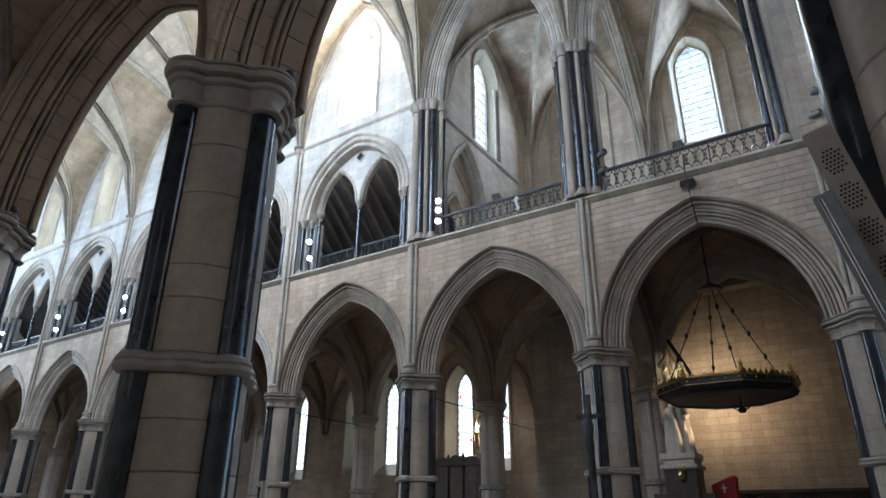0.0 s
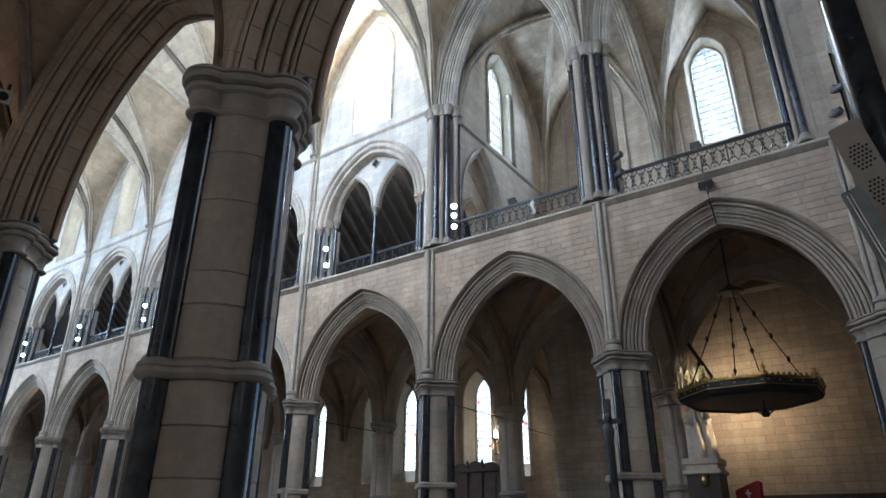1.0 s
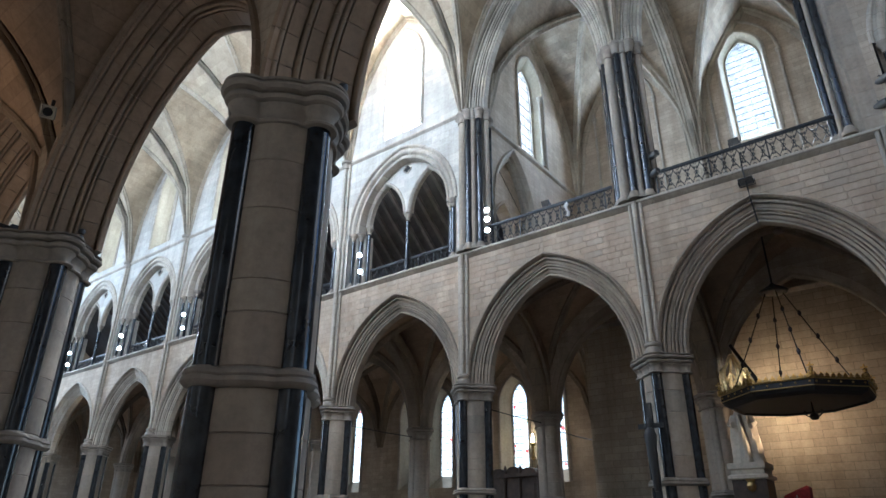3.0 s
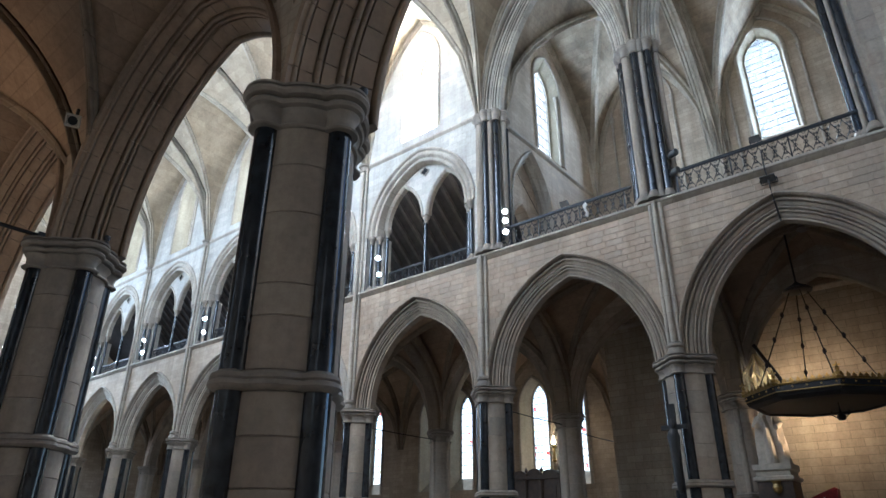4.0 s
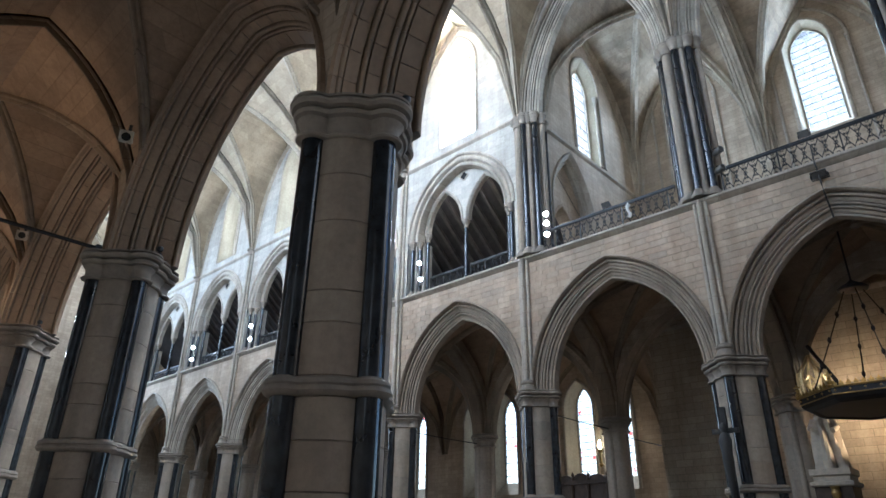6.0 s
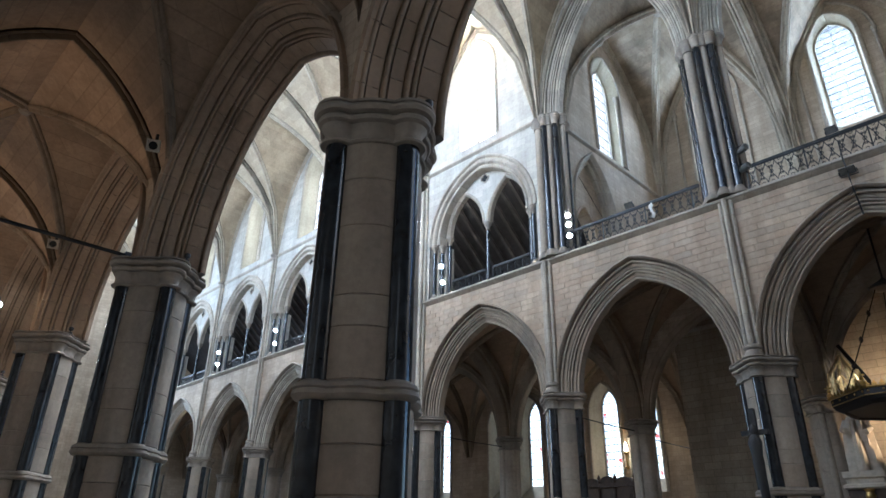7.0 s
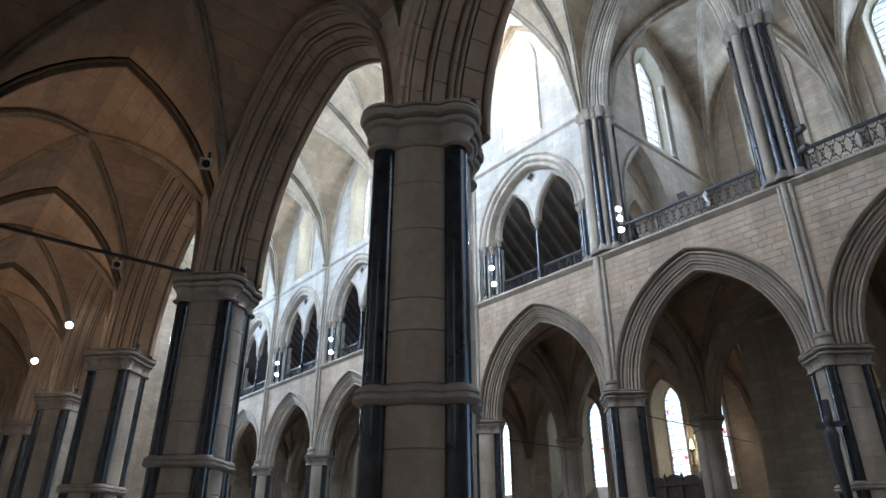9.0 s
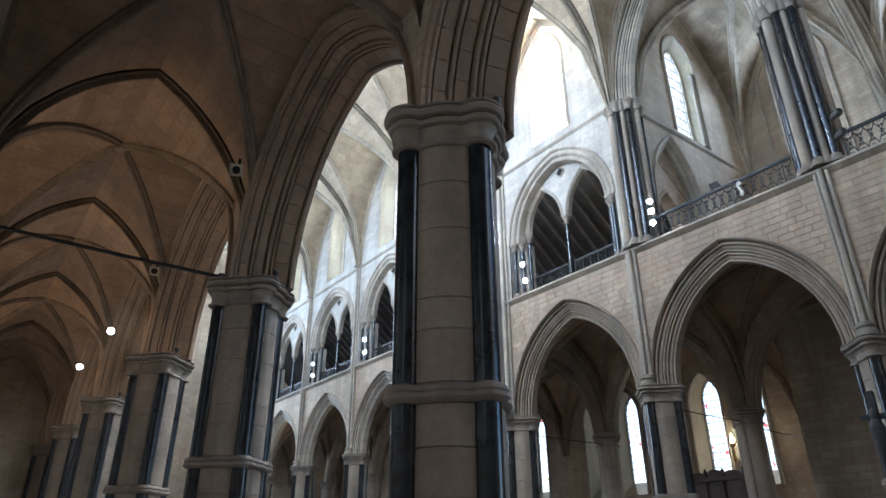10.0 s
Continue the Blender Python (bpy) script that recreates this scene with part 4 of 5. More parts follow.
# ---------------------------------------------------------------- gallery railings
def scroll_mesh(w, h):
    """One unit of wrought lattice: crossing bowed bars, a ring and a small boss."""
    g = Geo()
    for s in (-1, 1):
        g.tube([(s * w * (0.26 + 0.24 * math.cos(2 * math.pi * i / 12)), 0, h * i / 12) for i in range(13)], 0.014, 4)
        for cz in (0.27, 0.73):
            g.tube([(s * (w * 0.11 + w * 0.1 * (1 - i / 11) * math.cos(4.4 * math.pi * i / 11)), 0, h * cz + w * 0.24 * (1 - i / 11) * math.sin(4.4 * math.pi * i / 11)) for i in range(12)], 0.009, 4)
    for cz, r in ((0.5, 0.2), (0.03, 0.16), (0.97, 0.16)):
        g.tube([(w * r * math.cos(2 * math.pi * i / 8), 0, h * cz + w * r * math.sin(2 * math.pi * i / 8)) for i in range(9)], 0.011, 4)
    g.box(-w * 0.08, w * 0.08, -0.02, 0.02, h * 0.46, h * 0.54)
    return g.mesh("scroll", M_IRON)


def railing(x0, x1, y, z0, z1, label, unit=0.26):
    rail = empty("gallery_railing", ((x0 + x1) / 2, y, z0), label, "railing", "gallery railings")
    n = max(1, round((x1 - x0) / unit))
    w = (x1 - x0) / n
    half = (x1 - x0) / 2
    h = z1 - z0
    g = Geo()
    g.box(-half, half, -0.05, 0.05, h - 0.06, h)
    g.box(-half, half, -0.03, 0.03, h - 0.09, h - 0.06)
    part("top_rail", g, M_IRON, rail)
    g = Geo()
    g.box(-half, half, -0.02, 0.02, 0.03, 0.07)
    part("bottom_rail", g, M_IRON, rail)
    me = scroll_mesh(w, h - 0.16)
    for i in range(n):
        ob = part("scroll", me, M_IRON, rail)
        ob.location = (-half + (i + 0.5) * w, 0, 0.07)
    for i in range(0, n + 1, max(1, n // 3)):
        g = Geo()
        x = -half + i * w
        g.box(x - 0.018, x + 0.018, -0.018, 0.018, 0, h)
        part("rail_post", g, M_IRON, rail)
    return rail


RAIL = "low black wrought-iron gallery railing of interlaced scrolls"
railing(-5.75, -0.72, FAR + 0.1, STRING + 0.1, STRING + 0.93, RAIL)
railing(0.72, 5.7, FAR + 0.1, STRING + 0.1, STRING + 0.93, RAIL)
for k in (-5, -4, -3, -2, -1):
    cx = (k - 0.5) * B
    for s in (-1, 1):
        railing(cx + s * 1.13 - 0.95, cx + s * 1.13 + 0.95, FAR + 0.62, STRING + 0.08, STRING + 0.95, RAIL, 0.38)


# ---------------------------------------------------------------- lamps and floodlights
def spot_can(at, aim, size=0.1, lit=True, label="small lit spotlight clamped to the gallery column", long=0.26, group="gallery spotlights"):
    lamp = empty("spotlight", at, label, "spotlight", group)
    lamp.matrix_world = look(at, aim)
    g = Geo()
    g.lathe([(size * 0.55, long), (size * 0.8, long * 0.85), (size, long * 0.4), (size, 0.0), (size * 0.9, -0.01), (size * 0.88, 0.04)], 16, ends=False)
    part("lamp_can", g, M_CASE if lit else M_GREY, lamp, smooth=True)
    g = Geo()
    g.lathe([(0.001, 0.03), (size * 0.86, 0.03), (size * 0.86, 0.025), (0.001, 0.02)], 16)
    part("lens", g, M_LAMP if lit else M_GREY, lamp, "glowing white lens" if lit else "")
    g = Geo()
    g.tube([(0, 0, long * 0.5), (0, size * 1.6, long * 0.6), (0, size * 1.9, long * 1.2)], 0.018, 5)
    part("bracket", g, M_CASE, lamp)
    return lamp


EYE = (6, 0.2, 1.7)
for k in (-5, -4, -3, -1):
    cx = (k - 0.5) * B
    for z in (12.42, 11.66):
        spot_can((cx - 2.05 + (0.1 if z < 12 else 0), FAR - 0.12, z), EYE)
for z in (12.51, 12.14, 11.7):
    spot_can((-5.38, FAR - 0.12, z), EYE)
for x, z in ((0.92, 12.5), (0.88, 11.88), (6.95, 12.45), (6.75, 11.75)):
    spot_can((x, FAR - 0.12, z), (x + 6, FAR - 3.5, z + 0.3), 0.105, False, "unlit grey cylindrical spotlight on the gallery pier", 0.34)


def flood(at, aim, label, w=0.28, h=0.2):
    lamp = empty("floodlight", at, label, "floodlight", "floodlights")
    lamp.matrix_world = look(at, aim)
    g = Geo()
    rows = [[(sx * w / 2 * k, sy * h / 2 * k, z) for sx, sy in ((-1, -1), (1, -1), (1, 1), (-1, 1))] for k, z in ((0.5, 0.16), (0.92, 0.1), (1.0, 0.08), (1.0, 0.0), (0.9, 0.0), (0.88, 0.03))]
    g.grid(rows, True)
    g.cap(rows[0])
    part("housing", g, M_CASE, lamp)
    g = Geo()
    g.box(-w * 0.44, w * 0.44, -h * 0.44, h * 0.44, 0.02, 0.03)
    part("lamp_glass", g, M_GREY, lamp)
    g = Geo()
    g.tube([(-w * 0.55, 0, 0.05), (-w * 0.55, -h * 0.8, 0.08), (w * 0.55, -h * 0.8, 0.08), (w * 0.55, 0, 0.05)], 0.016, 5)
    part("yoke", g, M_CASE, lamp)
    return lamp


flood((3.05, FAR + 0.08, STRING + 1.08), (3.05, 6, 6), "black box floodlight on the gallery railing")
flood((-3.12, FAR + 0.08, STRING + 1.08), (-3.12, 6, 6), "black box floodlight on the gallery railing")
flood((3.2, FAR - 0.22, 10.62), (3.2, 10, 3), "black box floodlight hung over the arch point", 0.38, 0.2)
cable = empty("conduit", (3.2, FAR - 0.14, 9.4), "thin black conduit running down over the arch", "cable")
g = Geo()
g.tube([(-0.05, 0.2, 2.3), (-0.03, -0.03, 1.6), (0, -0.06, 1.3), (0, -0.02, 1.0)], 0.022, 6)
part("conduit_run", g, M_IRON, cable)
g = Geo()
g.tube([(0, -0.02, 1.0), (0, 0.05, 0.75), (0, 0.26, 0.45), (0, 0.42, 0.15)], 0.022, 6)
part("conduit_run", g, M_IRON, cable)
banner = empty("white_bundle", (-2.3, FAR + 0.03, STRING + 0.2), "crumpled white cloth tied to the railing", "cloth")
g = Geo()
for i in range(9):
    a = i * 0.8
    a += 0.35 * math.sin(i * 2.3)
    g.tube([(0.04 * math.cos(a) + 0.05 * i / 9, -0.05, 0.6 - i * 0.055), (0.05 * math.cos(a + 2), -0.06, 0.56 - i * 0.055), (0.05 * math.cos(a + 1) + 0.05, -0.04, 0.5 - i * 0.05)], 0.04, 6)
part("cloth", g, plain("white_cloth", (0.78, 0.76, 0.72), 0.9, spread=0.08), banner, smooth=True)


# boxes on the south arcade
def wall_speaker(at, aim):
    box = empty("wall_floodlight", at, "square grey floodlight box with round lens on the arcade", "floodlight", "arcade floodlights")
    box.matrix_world = look(at, aim)
    g = Geo()
    g.box(-0.11, 0.11, -0.11, 0.11, 0.0, 0.16)
    g.grid([[(sx * k, sy * k, z) for sx, sy in ((-1, -1), (1, -1), (1, 1), (-1, 1))] for k, z in ((0.11, 0.0), (0.12, -0.03), (0.09, -0.03), (0.085, 0.0))], True)
    part("housing", g, M_CREAM, box)
    g = Geo()
    g.lathe([(0.001, -0.012), (0.07, -0.012), (0.078, -0.005), (0.078, 0.0)], 20)
    part("lens", g, M_HOLE, box, "dark round lens")
    g = Geo()
    g.tube([(0, 0, 0.2), (0, 0.05, 0.34), (0, 0.22, 0.45)], 0.03, 6)
    part("bracket", g, M_CASE, box)


wall_speaker((-5.13, 3.2, 8.41), (3, -0.5, 3))
wall_speaker((-11.2, 3.24, 8.36), (0, -0.5, 3))
spot_can((-35.2, FAR_BACK + 0.15, 8.15), (0, 5, 3), 0.13, True, "lit spotlight under the north arcade arch", 0.3, "aisle spotlights")
for at in ((-15.4, 3.15, 7.78), (-20.6, 3.15, 7.78)):
    spot_can(at, (0, 0.5, 3), 0.11, True, "lit spotlight hung from the south arcade", 0.32, "aisle spotlights")

# small uplights standing on the capitals of the south arcade
uplight = empty("uplight", (NEAR_X + 0.74, NEAR_PIER + 0.16, NEAR_CAP + 0.04), "small dark uplight standing on the pier capital", "uplight", "capital uplights")
g = Geo()
g.lathe([(0.05, -0.03), (0.05, 0.015), (0.015, 0.025), (0.015, 0.05)], 12)
part("lamp_foot", g, M_CASE, uplight, smooth=True)
g = Geo()
g.lathe([(0.015, 0.05), (0.045, 0.06), (0.06, 0.09), (0.055, 0.13), (0.03, 0.15)], 12)
part("lamp_head", g, M_CASE, uplight, smooth=True)
for k in (-4, -3, -2, -1):
    copy_thing(uplight, pose(NEAR_X + k * B + 0.74, NEAR_PIER + 0.16, NEAR_CAP + 0.04))

# ---------------------------------------------------------------- tie rods
for x, y0, y1, z, r in ((NEAR_X - B, NEAR_PIER - 0.6, SOUTH, 6.46, 0.035), (-B, FAR_PIER + 0.5, ROW2 - 0.4, 5.75, 0.02), (-2 * B, FAR_PIER + 0.5, ROW2 - 0.4, 5.75, 0.02), (-B, ROW2 + 0.4, OUTER, 5.6, 0.02)):
    rod = empty("tie_rod", (x, y0, z), "black iron tie rod from pier to aisle wall", "tie rod", "tie rods")
    g = Geo()
    g.tube([(0, 0, 0), (0, (y1 - y0) / 2, -0.02), (0, y1 - y0, 0)], r, 8)
    part("rod", g, M_IRON, rod)
    g = Geo()
    s = -1 if y1 < y0 else 1
    g.box(-0.06, 0.06, min(0, s * 0.1), max(0, s * 0.1), -0.06, 0.06)
    part("rod_clevis", g, M_IRON, rod)


M_TAN = plain("tan_paint", (0.21, 0.168, 0.125), 0.5, spread=0.12)


# ---------------------------------------------------------------- heaters on the near pier
def heater(top, foot, w, d, name, label, mat, holes):
    t, f = Vector(top), Vector(foot)
    ob = empty(name, f, label, "heater", "pier heaters")
    zax = (t - f).normalized()
    face = (Vector(EYE) - (t + f) / 2)
    yax = -(face - zax * face.dot(zax)).normalized()
    xax = yax.cross(zax)
    h = (t - f).length
    ob.matrix_world = Matrix.Translation(f) @ Matrix((xax, yax, zax)).transposed().to_4x4()
    g = Geo()
    b = 0.012
    rows = [[(sx * (w / 2 - e), sy, z) for sx, sy in ((-1, y0), (1, y0), (1, d), (-1, d))] for e, y0, z in ((b, b, 0), (0, 0, b), (0, 0, h - b), (b, b, h))]
    g.grid(rows, True)
    g.cap(rows[0])
    g.cap(rows[-1])
    body = part("heater_case", g, mat, ob)
    if holes:
        cell = 0.21
        g = Geo()
        for c in range(int(h / cell)):
            for i in range(7):
                for j in range(5):
                    x = (j - 2) * w * 0.13 + (i % 2) * w * 0.065
                    z = c * cell + 0.045 + i * 0.022
                    if (abs(i - 3) + abs(j - 2)) > 4:
                        continue
                    n = len(g.v)
                    g.v += [(x + 0.0075 * math.cos(math.pi * a / 3), -0.0025, z + 0.0075 * math.sin(math.pi * a / 3)) for a in range(6)]
                    g.f.append(tuple(range(n, n + 6)))
        tagged(part("vent_grille", g, M_HOLE, body, "clusters of round vent holes"), kind="stuff")
    else:
        for x in (-w * 0.24, -w * 0.08):
            g = Geo()
            g.tube([(x, -0.006, 0.03), (x, -0.008, h / 2), (x, -0.006, h - 0.03)], 0.0055, 8)
            part("heater_element", g, M_STEEL, body, "bright metal bar", True)
    return ob


heater((6.288, 3.694, 3.616), (6.556, 3.847, 2.277), 0.15, 0.07, "perforated_panel", "tan perforated panel fixed to the near pier", M_TAN, True)
heater((6.24, 3.513, 3.15), (6.446, 3.62, 2.198), 0.095, 0.06, "bar_heater", "narrow grey bar heater fixed to the near pier", M_GREY, False)

# ---------------------------------------------------------------- shrine: hanging canopy
CX, CY, CZ = 2.75, 20.6, 5.15
tester = empty("hanging_canopy", (CX, CY, CZ), "dark eight-sided altar canopy with gilded cresting, hung on chains", "canopy")


def octagon(r, z, turn=22.5):
    return [(r * math.cos(radians(turn + 45 * i)), r * math.sin(radians(turn + 45 * i)), z) for i in range(8)]


OCT = 1.98
g = Geo()
rows = [octagon(OCT * 0.86, 0.0), octagon(OCT * 0.88, -0.06), octagon(OCT * 0.97, 0.02), octagon(OCT, 0.12), octagon(OCT, 0.3), octagon(OCT * 0.98, 0.34), octagon(OCT * 0.6, 0.5)]
g.grid(rows, True)
g.cap(rows[0])
g.cap(rows[-1])
part("canopy_body", g, M_BLACK, tester, "dark painted wooden body")
for z, r in ((0.12, 0.016), (0.31, 0.032)):
    pts = octagon(OCT * 1.005, z)
    g = Geo()
    for a, b in zip(pts, pts[1:] + pts[:1]):
        g.tube([a, b], r, 6)
    part("gilded_moulding", g, M_GOLD, tester, "gilded rim moulding")
corner = octagon(OCT, 0.34)
leaf = Geo()
leaf.grid([[(x, y, z) for x, z in ((-0.05, 0), (-0.065, 0.05), (-0.03, 0.07), (0, 0.13), (0.03, 0.07), (0.065, 0.05), (0.05, 0))] for y in (-0.012, 0.012)])
leaf.cap([(x, -0.012, z) for x, z in ((-0.05, 0), (-0.065, 0.05), (-0.03, 0.07), (0, 0.13), (0.03, 0.07), (0.065, 0.05), (0.05, 0))])
leaf.cap([(x, 0.012, z) for x, z in ((-0.05, 0), (-0.065, 0.05), (-0.03, 0.07), (0, 0.13), (0.03, 0.07), (0.065, 0.05), (0.05, 0))])
leaf_me = leaf.mesh("cresting_leaf", M_GOLD)
bead = Geo()
bead.lathe([(0.005, -0.03), (0.028, -0.012), (0.028, 0.012), (0.005, 0.03)], 8)
bead_me = bead.mesh("gilded_bead", M_GOLD)
for i in range(8):
    a, b = Vector(corner[i]), Vector(corner[(i + 1) % 8])
    turn = math.atan2(b.y - a.y, b.x - a.x)
    for j in range(9):
        ob = part("cresting_leaf", leaf_me, M_GOLD, tester)
        ob.matrix_basis = Matrix.Translation(a.lerp(b, (j + 0.5) / 9)) @ Matrix.Rotation(turn, 4, "Z")
        if j % 2 == 0:
            ob = part("gilded_bead", bead_me, M_GOLD, tester)
            ob.location = a.lerp(b, (j + 0.5) / 9) * 1.004 + Vector((0, 0, -0.12))
for c in corner:
    g = Geo()
    x, y, z = c
    g.lathe([(0.05, z - 0.06), (0.1, z), (0.07, z + 0.03), (0.08, z + 0.1), (0.035, z + 0.14), (0.06, z + 0.2), (0.02, z + 0.25), (0.02, z + 0.36)], 8, (x, y))
    g.box(x - 0.085, x + 0.085, y - 0.02, y + 0.02, z + 0.26, z + 0.3)
    g.box(x - 0.02, x + 0.02, y - 0.085, y + 0.085, z + 0.26, z + 0.3)
    part("corner_finial", g, M_GOLD, tester, "gilded cross finial", True)
HUB = (0.0, 0.0, 3.35)
g = Geo()
g.lathe([(0.03, 3.62), (0.1, 3.55), (0.32, 3.42), (0.42, 3.36), (0.38, 3.3), (0.08, 3.26)], 12)
part("chain_hub", g, M_IRON, tester, smooth=True)
for i in range(0, 8, 2):
    a = Vector(corner[i]) * 0.8 + Vector((0, 0, 0.1))
    a.z = 0.45
    b = Vector(HUB) + Vector((a.x, a.y, 0)).normalized() * 0.22
    g = Geo()
    g.tube([a, a.lerp(b, 0.5) - Vector((0, 0, 0.03)), b], 0.017, 5)
    for t in (0.25, 0.5, 0.75):
        p = a.lerp(b, t)
        g.lathe([(0.015, p.z - 0.09), (0.05, p.z - 0.03), (0.05, p.z + 0.03), (0.015, p.z + 0.09)], 8, (p.x, p.y))
    part("chain", g, M_IRON, tester, "iron hanging chain with knots")
g = Geo()
g.tube([(0, 0, 3.6), (0, 0, 5.3)], 0.03, 6)
part("hanging_rod", g, M_IRON, tester)
# small dark bird-like pendant under the canopy
pend = empty("hanging_lamp", (3.1, 20.5, 4.72), "small dark hanging lamp under the canopy", "lamp")
g = Geo()
g.lathe([(0.04, -0.06), (0.08, -0.05), (0.11, -0.01), (0.12, 0.05), (0.09, 0.1), (0.04, 0.14), (0.02, 0.26), (0.012, 0.44)], 12)
part("lamp_bowl", g, M_IRON, pend, smooth=True)
g = Geo()
for s in (-1, 1):
    g.tube([(0.1 * s, 0, 0.02), (0.24 * s, 0, 0.12), (0.2 * s, 0, 0.2)], 0.02, 5)
part("lamp_arms", g, M_IRON, pend)

M_GILT = plain('pale_gilding', (0.75, 0.58, 0.3), 0.4, 0.6, 0.2, 15)
# statue on a corbelled pedestal, with a gilded spired niche over it
SX, SY, SZ = 0.85, 22.1, 3.78
statue = Geo()
rows = []
for i in range(22):
    t = i / 21
    z = 1.62 * t
    r = 0.36 - 0.10 * t if t < 0.45 else (0.315 - 0.12 * (t - 0.45) if t < 0.72 else (0.28 - 1.2 * (t - 0.72) if t < 0.84 else (0.115 + 0.03 * math.sin((t - 0.84) / 0.16 * math.pi) - 0.09 * max(0, t - 0.95) / 0.05)))
    rows.append([((r * (1 + (0.24 if t < 0.75 else 0.0) * math.sin(7 * a + 2.5 * t + 1.3 * math.sin(2 * a + 4 * t)))) * math.cos(a), 0.8 * r * (1 + (0.24 if t < 0.75 else 0) * math.sin(7 * a + 2.5 * t + 1.3 * math.sin(2 * a + 4 * t))) * math.sin(a), z) for a in [2 * math.pi * j / 36 for j in range(60)]])
statue.grid(rows, True)
statue.cap(rows[0])
statue.cap(rows[-1])
statue.tube([(0.22, -0.05, 1.2), (0.34, -0.12, 0.98), (0.26, -0.3, 0.88)], 0.075, 8)
statue.tube([(-0.22, -0.05, 1.2), (-0.33, -0.1, 0.98), (-0.2, -0.3, 0.95)], 0.075, 8)
st = tagged(part("statue", statue, M_STATUE, None, smooth=True), "robed pale stone statue on a shrine pedestal", "statue")
st.location, st.scale = (SX, SY, SZ), (1.1, 1.1, 1.2)
ped = empty("statue_pedestal", (SX, SY, 0), "moulded stone shrine pedestal, dark below", "pedestal")
g = Geo()
rows = [[(r * sx, r * sy, z) for sx, sy in ((-1, -1), (1, -1), (1, 1), (-1, 1))] for r, z in ((0.5, 3.3), (0.56, 3.34), (0.56, 3.42), (0.47, 3.46), (0.47, 3.58), (0.53, 3.62), (0.53, SZ))]
g.grid(rows, True)
g.cap(rows[0])
g.cap(rows[-1])
part("pedestal_top", g, M_STATUE, ped, "pale moulded slab")
g = Geo()
g.box(-0.48, 0.48, -0.48, 0.48, 0, 3.3)
g.box(-0.9, 0.9, -0.4, 0.6, 0, 2.6)
part("pedestal_body", g, M_WOOD, ped, "dark lower body")
g = Geo()
g.lathe([(0.02, 2.95), (0.1, 3.0), (0.14, 3.12), (0.1, 3.22), (0.14, 3.3)], 12, (0.05, -0.5))
part("corbel_boss", g, M_GOLD, ped, smooth=True)
niche = empty("gilded_niche", (SX - 0.02, SY + 0.1, 5.75), "gilded openwork spired hood over the statue", "statue hood")
for i in range(6):
    a = 2 * math.pi * i / 6
    g = Geo()
    g.tube([(0.42 * math.cos(a), 0.42 * math.sin(a), 0), (0.42 * math.cos(a), 0.42 * math.sin(a), 0.75), (0.38 * math.cos(a), 0.38 * math.sin(a), 0.95)], 0.06, 6)
    part("niche_post", g, M_GILT, niche, smooth=True)
    b = 2 * math.pi * (i + 1) / 6
    g = Geo()
    p, q = Vector((0.42 * math.cos(a), 0.42 * math.sin(a), 0.3)), Vector((0.42 * math.cos(b), 0.42 * math.sin(b), 0.3))
    apex = (p + q) / 2 + Vector((0, 0, 0.5))
    g.tube([p, p.lerp(apex, 0.5) + Vector((0, 0, 0.08)), apex, q.lerp(apex, 0.5) + Vector((0, 0, 0.08)), q], 0.045, 5)
    part("niche_gable", g, M_GILT, niche, smooth=True)
    g = Geo()
    g.tube([(0.38 * math.cos(a), 0.38 * math.sin(a), 0.9), (0.2 * math.cos(a), 0.2 * math.sin(a), 1.15), (0.03 * math.cos(a), 0.03 * math.sin(a), 1.45)], 0.04, 5)
    part("spire_rib", g, M_GILT, niche, smooth=True)
# dark strut leaning behind the spire
strut = empty("leaning_strut", (1.35, 22.4, 5.7), "dark iron strut beside the gilded hood", "strut")
g = Geo()
g.tube([(0.15, 0, 0), (0.05, 0, 0.7), (-0.55, 0.1, 1.9)], 0.06, 6)
part("strut_bar", g, M_IRON, strut)
# red draped stand with a pale cross
stand = empty("red_lectern", (1.95, 22.4, 0), "red draped stand with a small pale cross", "stand")
g = Geo()
rows = [[(r * sx, r * 0.6 * sy, z + (0.12 * sx)) for sx, sy in ((-1, -1), (1, -1), (1, 1), (-1, 1))] for r, z in ((0.3, 0.2), (0.34, 2.6), (0.36, 2.95), (0.3, 3.0))]
g.grid(rows, True)
g.cap(rows[0])
g.cap(rows[-1])
part("drape", g, M_RED, stand)
g = Geo()
g.box(-0.02, 0.02, -0.236, -0.224, 2.62, 2.86)
g.box(-0.08, 0.08, -0.238, -0.224, 2.74, 2.78)
part("cross_mark", g, M_STATUE, stand, "pale embroidered cross")
# arcaded dado along the shrine wall
dado = empty("shrine_dado", (3.5, 25.9, 0), "dark carved wooden dado along the shrine wall", "panelling")
g = Geo()
g.box(-2.2, 4.4, -0.12, 0.1, 0, 2.75)
g.box(-2.2, 4.4, -0.2, 0.1, 2.75, 2.86)
part("dado_panel", g, M_WOOD, dado)
for i in range(7):
    g = Geo()
    a = Arch(-1.8 + i * 0.92, 2.3, 0.36, 0.36)
    moulding(g, lambda u, d, z: (u, -0.12 - d, z), a, [(0, 0), (0, 0.05), (0.05, 0.07), (0.09, 0.0)], 6, 0.3)
    part("dado_arch", g, M_WOOD, dado, smooth=True)

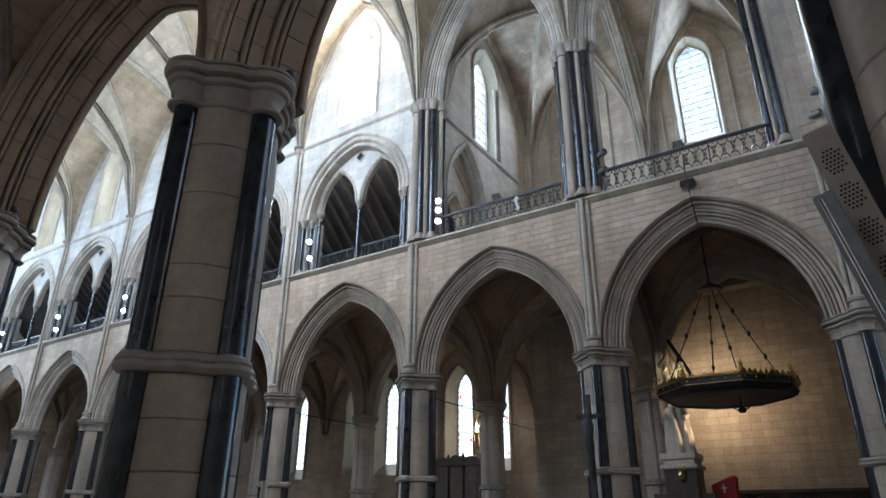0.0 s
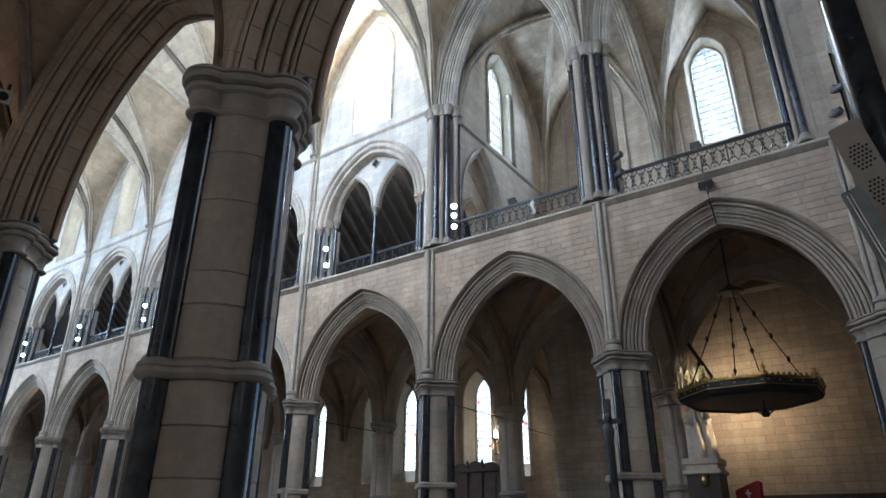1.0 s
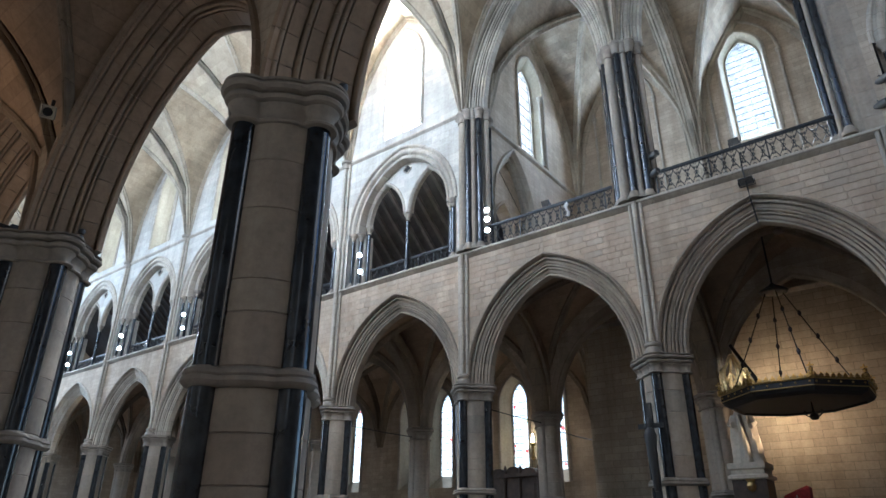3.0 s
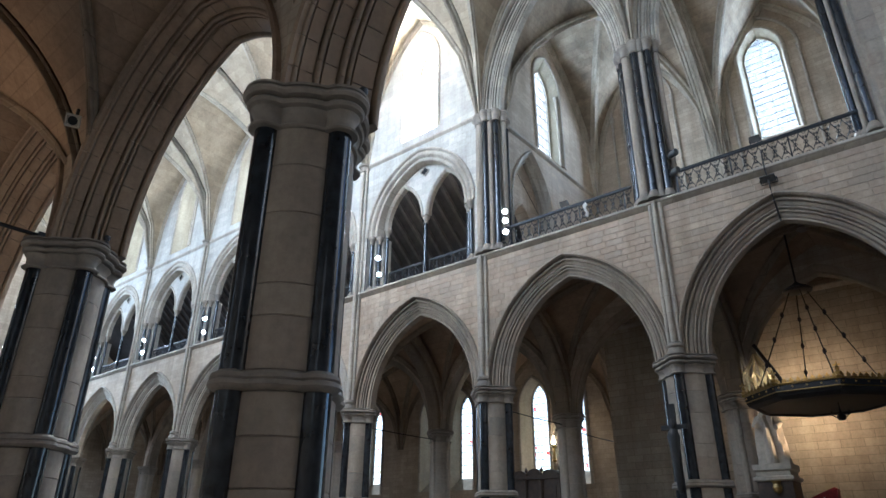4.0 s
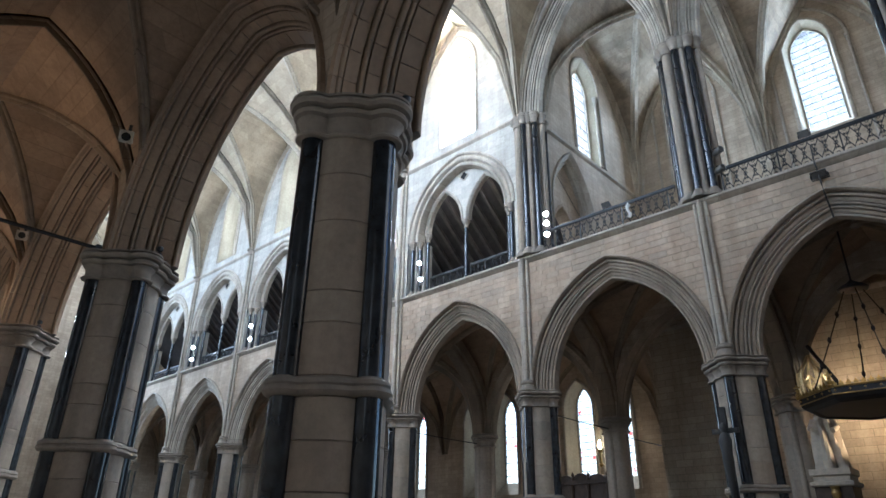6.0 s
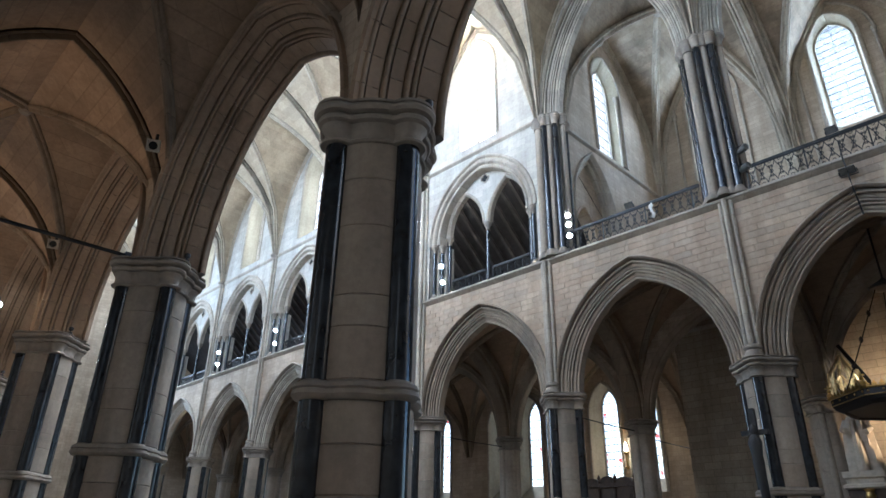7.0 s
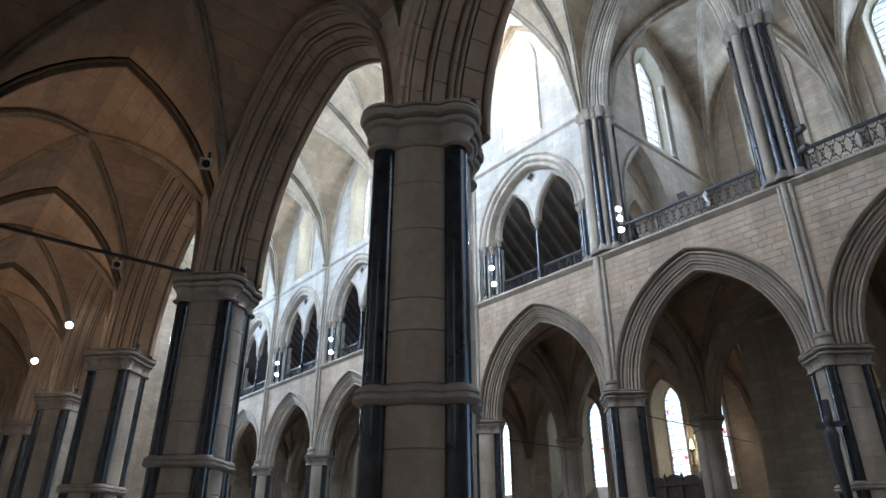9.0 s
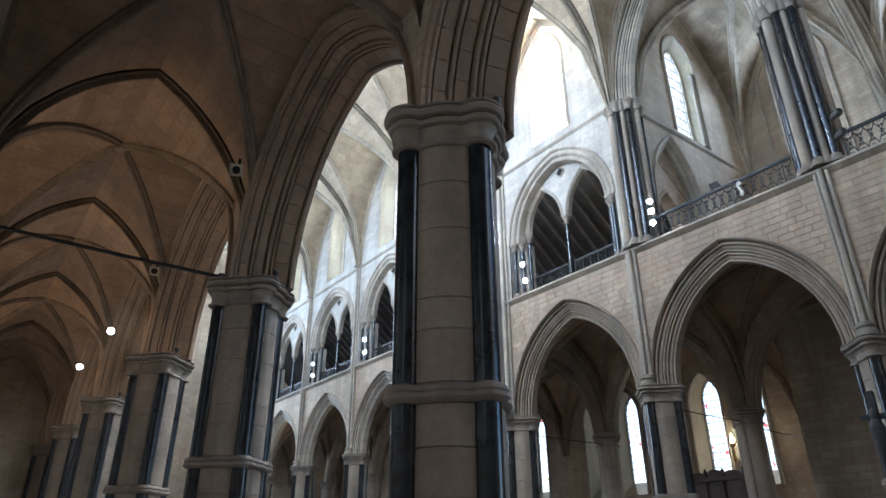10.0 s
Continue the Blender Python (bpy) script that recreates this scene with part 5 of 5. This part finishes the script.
# ---------------------------------------------------------------- crucifix, carved screen, bracket light
cross = empty("crucifix", (0.0, FAR_PIER - 0.78, 0), "dark wooden standing crucifix against the arcade pier", "crucifix")
cross.location = (-0.2, FAR_PIER - 0.92, 0)
g = Geo()
g.box(-0.07, 0.07, -0.05, 0.05, 0.1, 4.95)
part("cross_post", g, M_BLACK, cross)
g = Geo()
g.box(-0.33, 0.33, -0.045, 0.045, 4.3, 4.42)
part("cross_beam", g, M_BLACK, cross)
g = Geo()
rows = [[(r * math.cos(a), -0.12 + r * 0.7 * math.sin(a), z) for a in [2 * math.pi * j / 14 for j in range(14)]] for r, z in ((0.05, 2.75), (0.08, 2.9), (0.1, 3.3), (0.14, 3.6), (0.13, 3.8), (0.17, 4.1), (0.12, 4.25), (0.06, 4.3), (0.09, 4.4), (0.08, 4.5), (0.02, 4.56))]
g.grid(rows, True)
g.cap(rows[0])
g.cap(rows[-1])
part("cross_carving", g, M_BLACK, cross, "dark carved figure shape", True)
g = Geo()
g.lathe([(0.4, 0), (0.4, 0.15), (0.2, 0.25), (0.12, 0.5)], 12)
part("cross_foot", g, M_BLACK, cross)

screen = empty("carved_screen", (-8.75, 24.2, 0), "dark carved wooden screen with curved pediments", "screen")
screen.scale = (1.0, 1.0, 1.06)
g = Geo()
g.box(-1.3, 1.3, -0.3, 0.3, 0, 3.75)
g.box(-1.38, 1.38, -0.38, 0.38, 3.75, 3.88)
part("screen_body", g, M_WOOD, screen)
for x in (-0.72, 0.0, 0.72):
    g = Geo()
    pts = [(x + 0.36 * math.cos(math.pi * i / 10), 3.88 + (0.26 if x == 0 else 0.2) * math.sin(math.pi * i / 10)) for i in range(11)]
    g.grid([[(u, y, z) for u, z in pts] for y in (-0.3, 0.3)])
    g.cap([(u, -0.3, z) for u, z in pts])
    part("pediment", g, M_WOOD, screen)
    g = Geo()
    g.box(x - 0.28, x + 0.28, -0.33, -0.3, 2.3, 3.5)
    part("screen_panel", g, M_WOOD, screen)
for x in (-1.22, -0.36, 0.36, 1.22):
    g = Geo()
    g.lathe([(0.07, 0.2), (0.06, 3.6), (0.09, 3.7)], 10, (x, -0.36))
    part("screen_column", g, M_WOOD, screen, smooth=True)
    g = Geo()
    g.lathe([(0.06, 3.88), (0.08, 3.95), (0.04, 4.0), (0.07, 4.08), (0.01, 4.2)], 10, (x, -0.3))
    part("screen_finial", g, M_WOOD, screen, smooth=True)
lampb = empty("bracket_lamp", (-9.3, 26.6, 5.4), "small gilded bracket with a warm light by the window", "lamp")
g = Geo()
g.lathe([(0.03, -0.5), (0.12, -0.4), (0.05, -0.3), (0.05, 0.1), (0.14, 0.2), (0.12, 0.26)], 10)
part("bracket_stem", g, M_GOLD, lampb, smooth=True)
g = Geo()
g.lathe([(0.01, 0.26), (0.06, 0.3), (0.07, 0.42), (0.03, 0.55), (0.005, 0.66)], 10)
part("lamp_flame", g, M_WARM, lampb, "warm glowing bulb", True)
post = empty("candle_stand", (-2.5, 8.0, 0), "tall pale wooden candle stand in the nave", "candle stand")
g = Geo()
g.lathe([(0.18, 0), (0.18, 0.06), (0.05, 0.14), (0.045, 1.5), (0.07, 1.56), (0.05, 1.62), (0.05, 2.28), (0.045, 2.3)], 12)
part("stand_post", g, M_CREAM, post, smooth=True)

# ---------------------------------------------------------------- ashlar blocks of the spandrels
ROW = 0.2
rnd = random.Random(4)


def spandrel_blocks(arch, u0, u1, z0, z1):
    rows_n = int((z1 - z0) / ROW)
    rh = (z1 - z0) / rows_n
    for r in range(rows_n):
        za, zb = z0 + r * rh + 0.003, z0 + (r + 1) * rh - 0.003
        x = u0 - (0.26 if r % 2 else 0.0)
        cuts = [u0]
        while x < u1 - 0.3:
            x += 0.54 + rnd.uniform(-0.1, 0.1)
            cuts.append(min(x, u1))
        if cuts[-1] < u1:
            cuts.append(u1)
        for a, b in zip(cuts, cuts[1:]):
            for side in (-1, 1):
                def edge(z):
                    q = (arch.R + 0.66) ** 2 - max(0.0, z - arch.z) ** 2
                    return math.sqrt(q) - arch.c if q > arch.c ** 2 else 0.0
                lo = [side * x for x in ((a - arch.u), (b - arch.u))]
                l0, l1 = min(lo), max(lo)
                if l1 <= 0:
                    continue
                l0 = max(l0, 0.0)
                p0, p1 = max(l0, edge(za)), max(l0, edge(zb))
                if p0 > l1 - 0.03 and p1 > l1 - 0.03:
                    continue
                p0, p1 = min(p0, l1), min(p1, l1)
                quad = [(p0 + 0.006, za), (l1 - 0.006, za), (l1 - 0.006, zb), (p1 + 0.006, zb)]
                out = 0.007 + rnd.uniform(-0.002, 0.003)
                g = Geo()
                back = [(arch.u + side * u, FAR + 0.004, z) for u, z in quad]
                mu, mz = sum(q[0] for q in quad) / 4, sum(q[1] for q in quad) / 4
                front = [(arch.u + side * (u + (mu - u) * 0.012), FAR - out, z + (mz - z) * 0.04) for u, z in quad]
                g.grid([back, front], True)
                g.cap(front)
                me = bpy.data.meshes.new("block")
                me.from_pydata(g.v, [], g.f)
                me.materials.append(M_BLOCK)
                part("block", me, M_BLOCK, north)


for arch in ARCHES:
    if -14 < arch.u < 7:
        spandrel_blocks(arch, arch.u - B / 2 + 0.19, arch.u + B / 2 - 0.19, 7.0, STRING - 0.16)
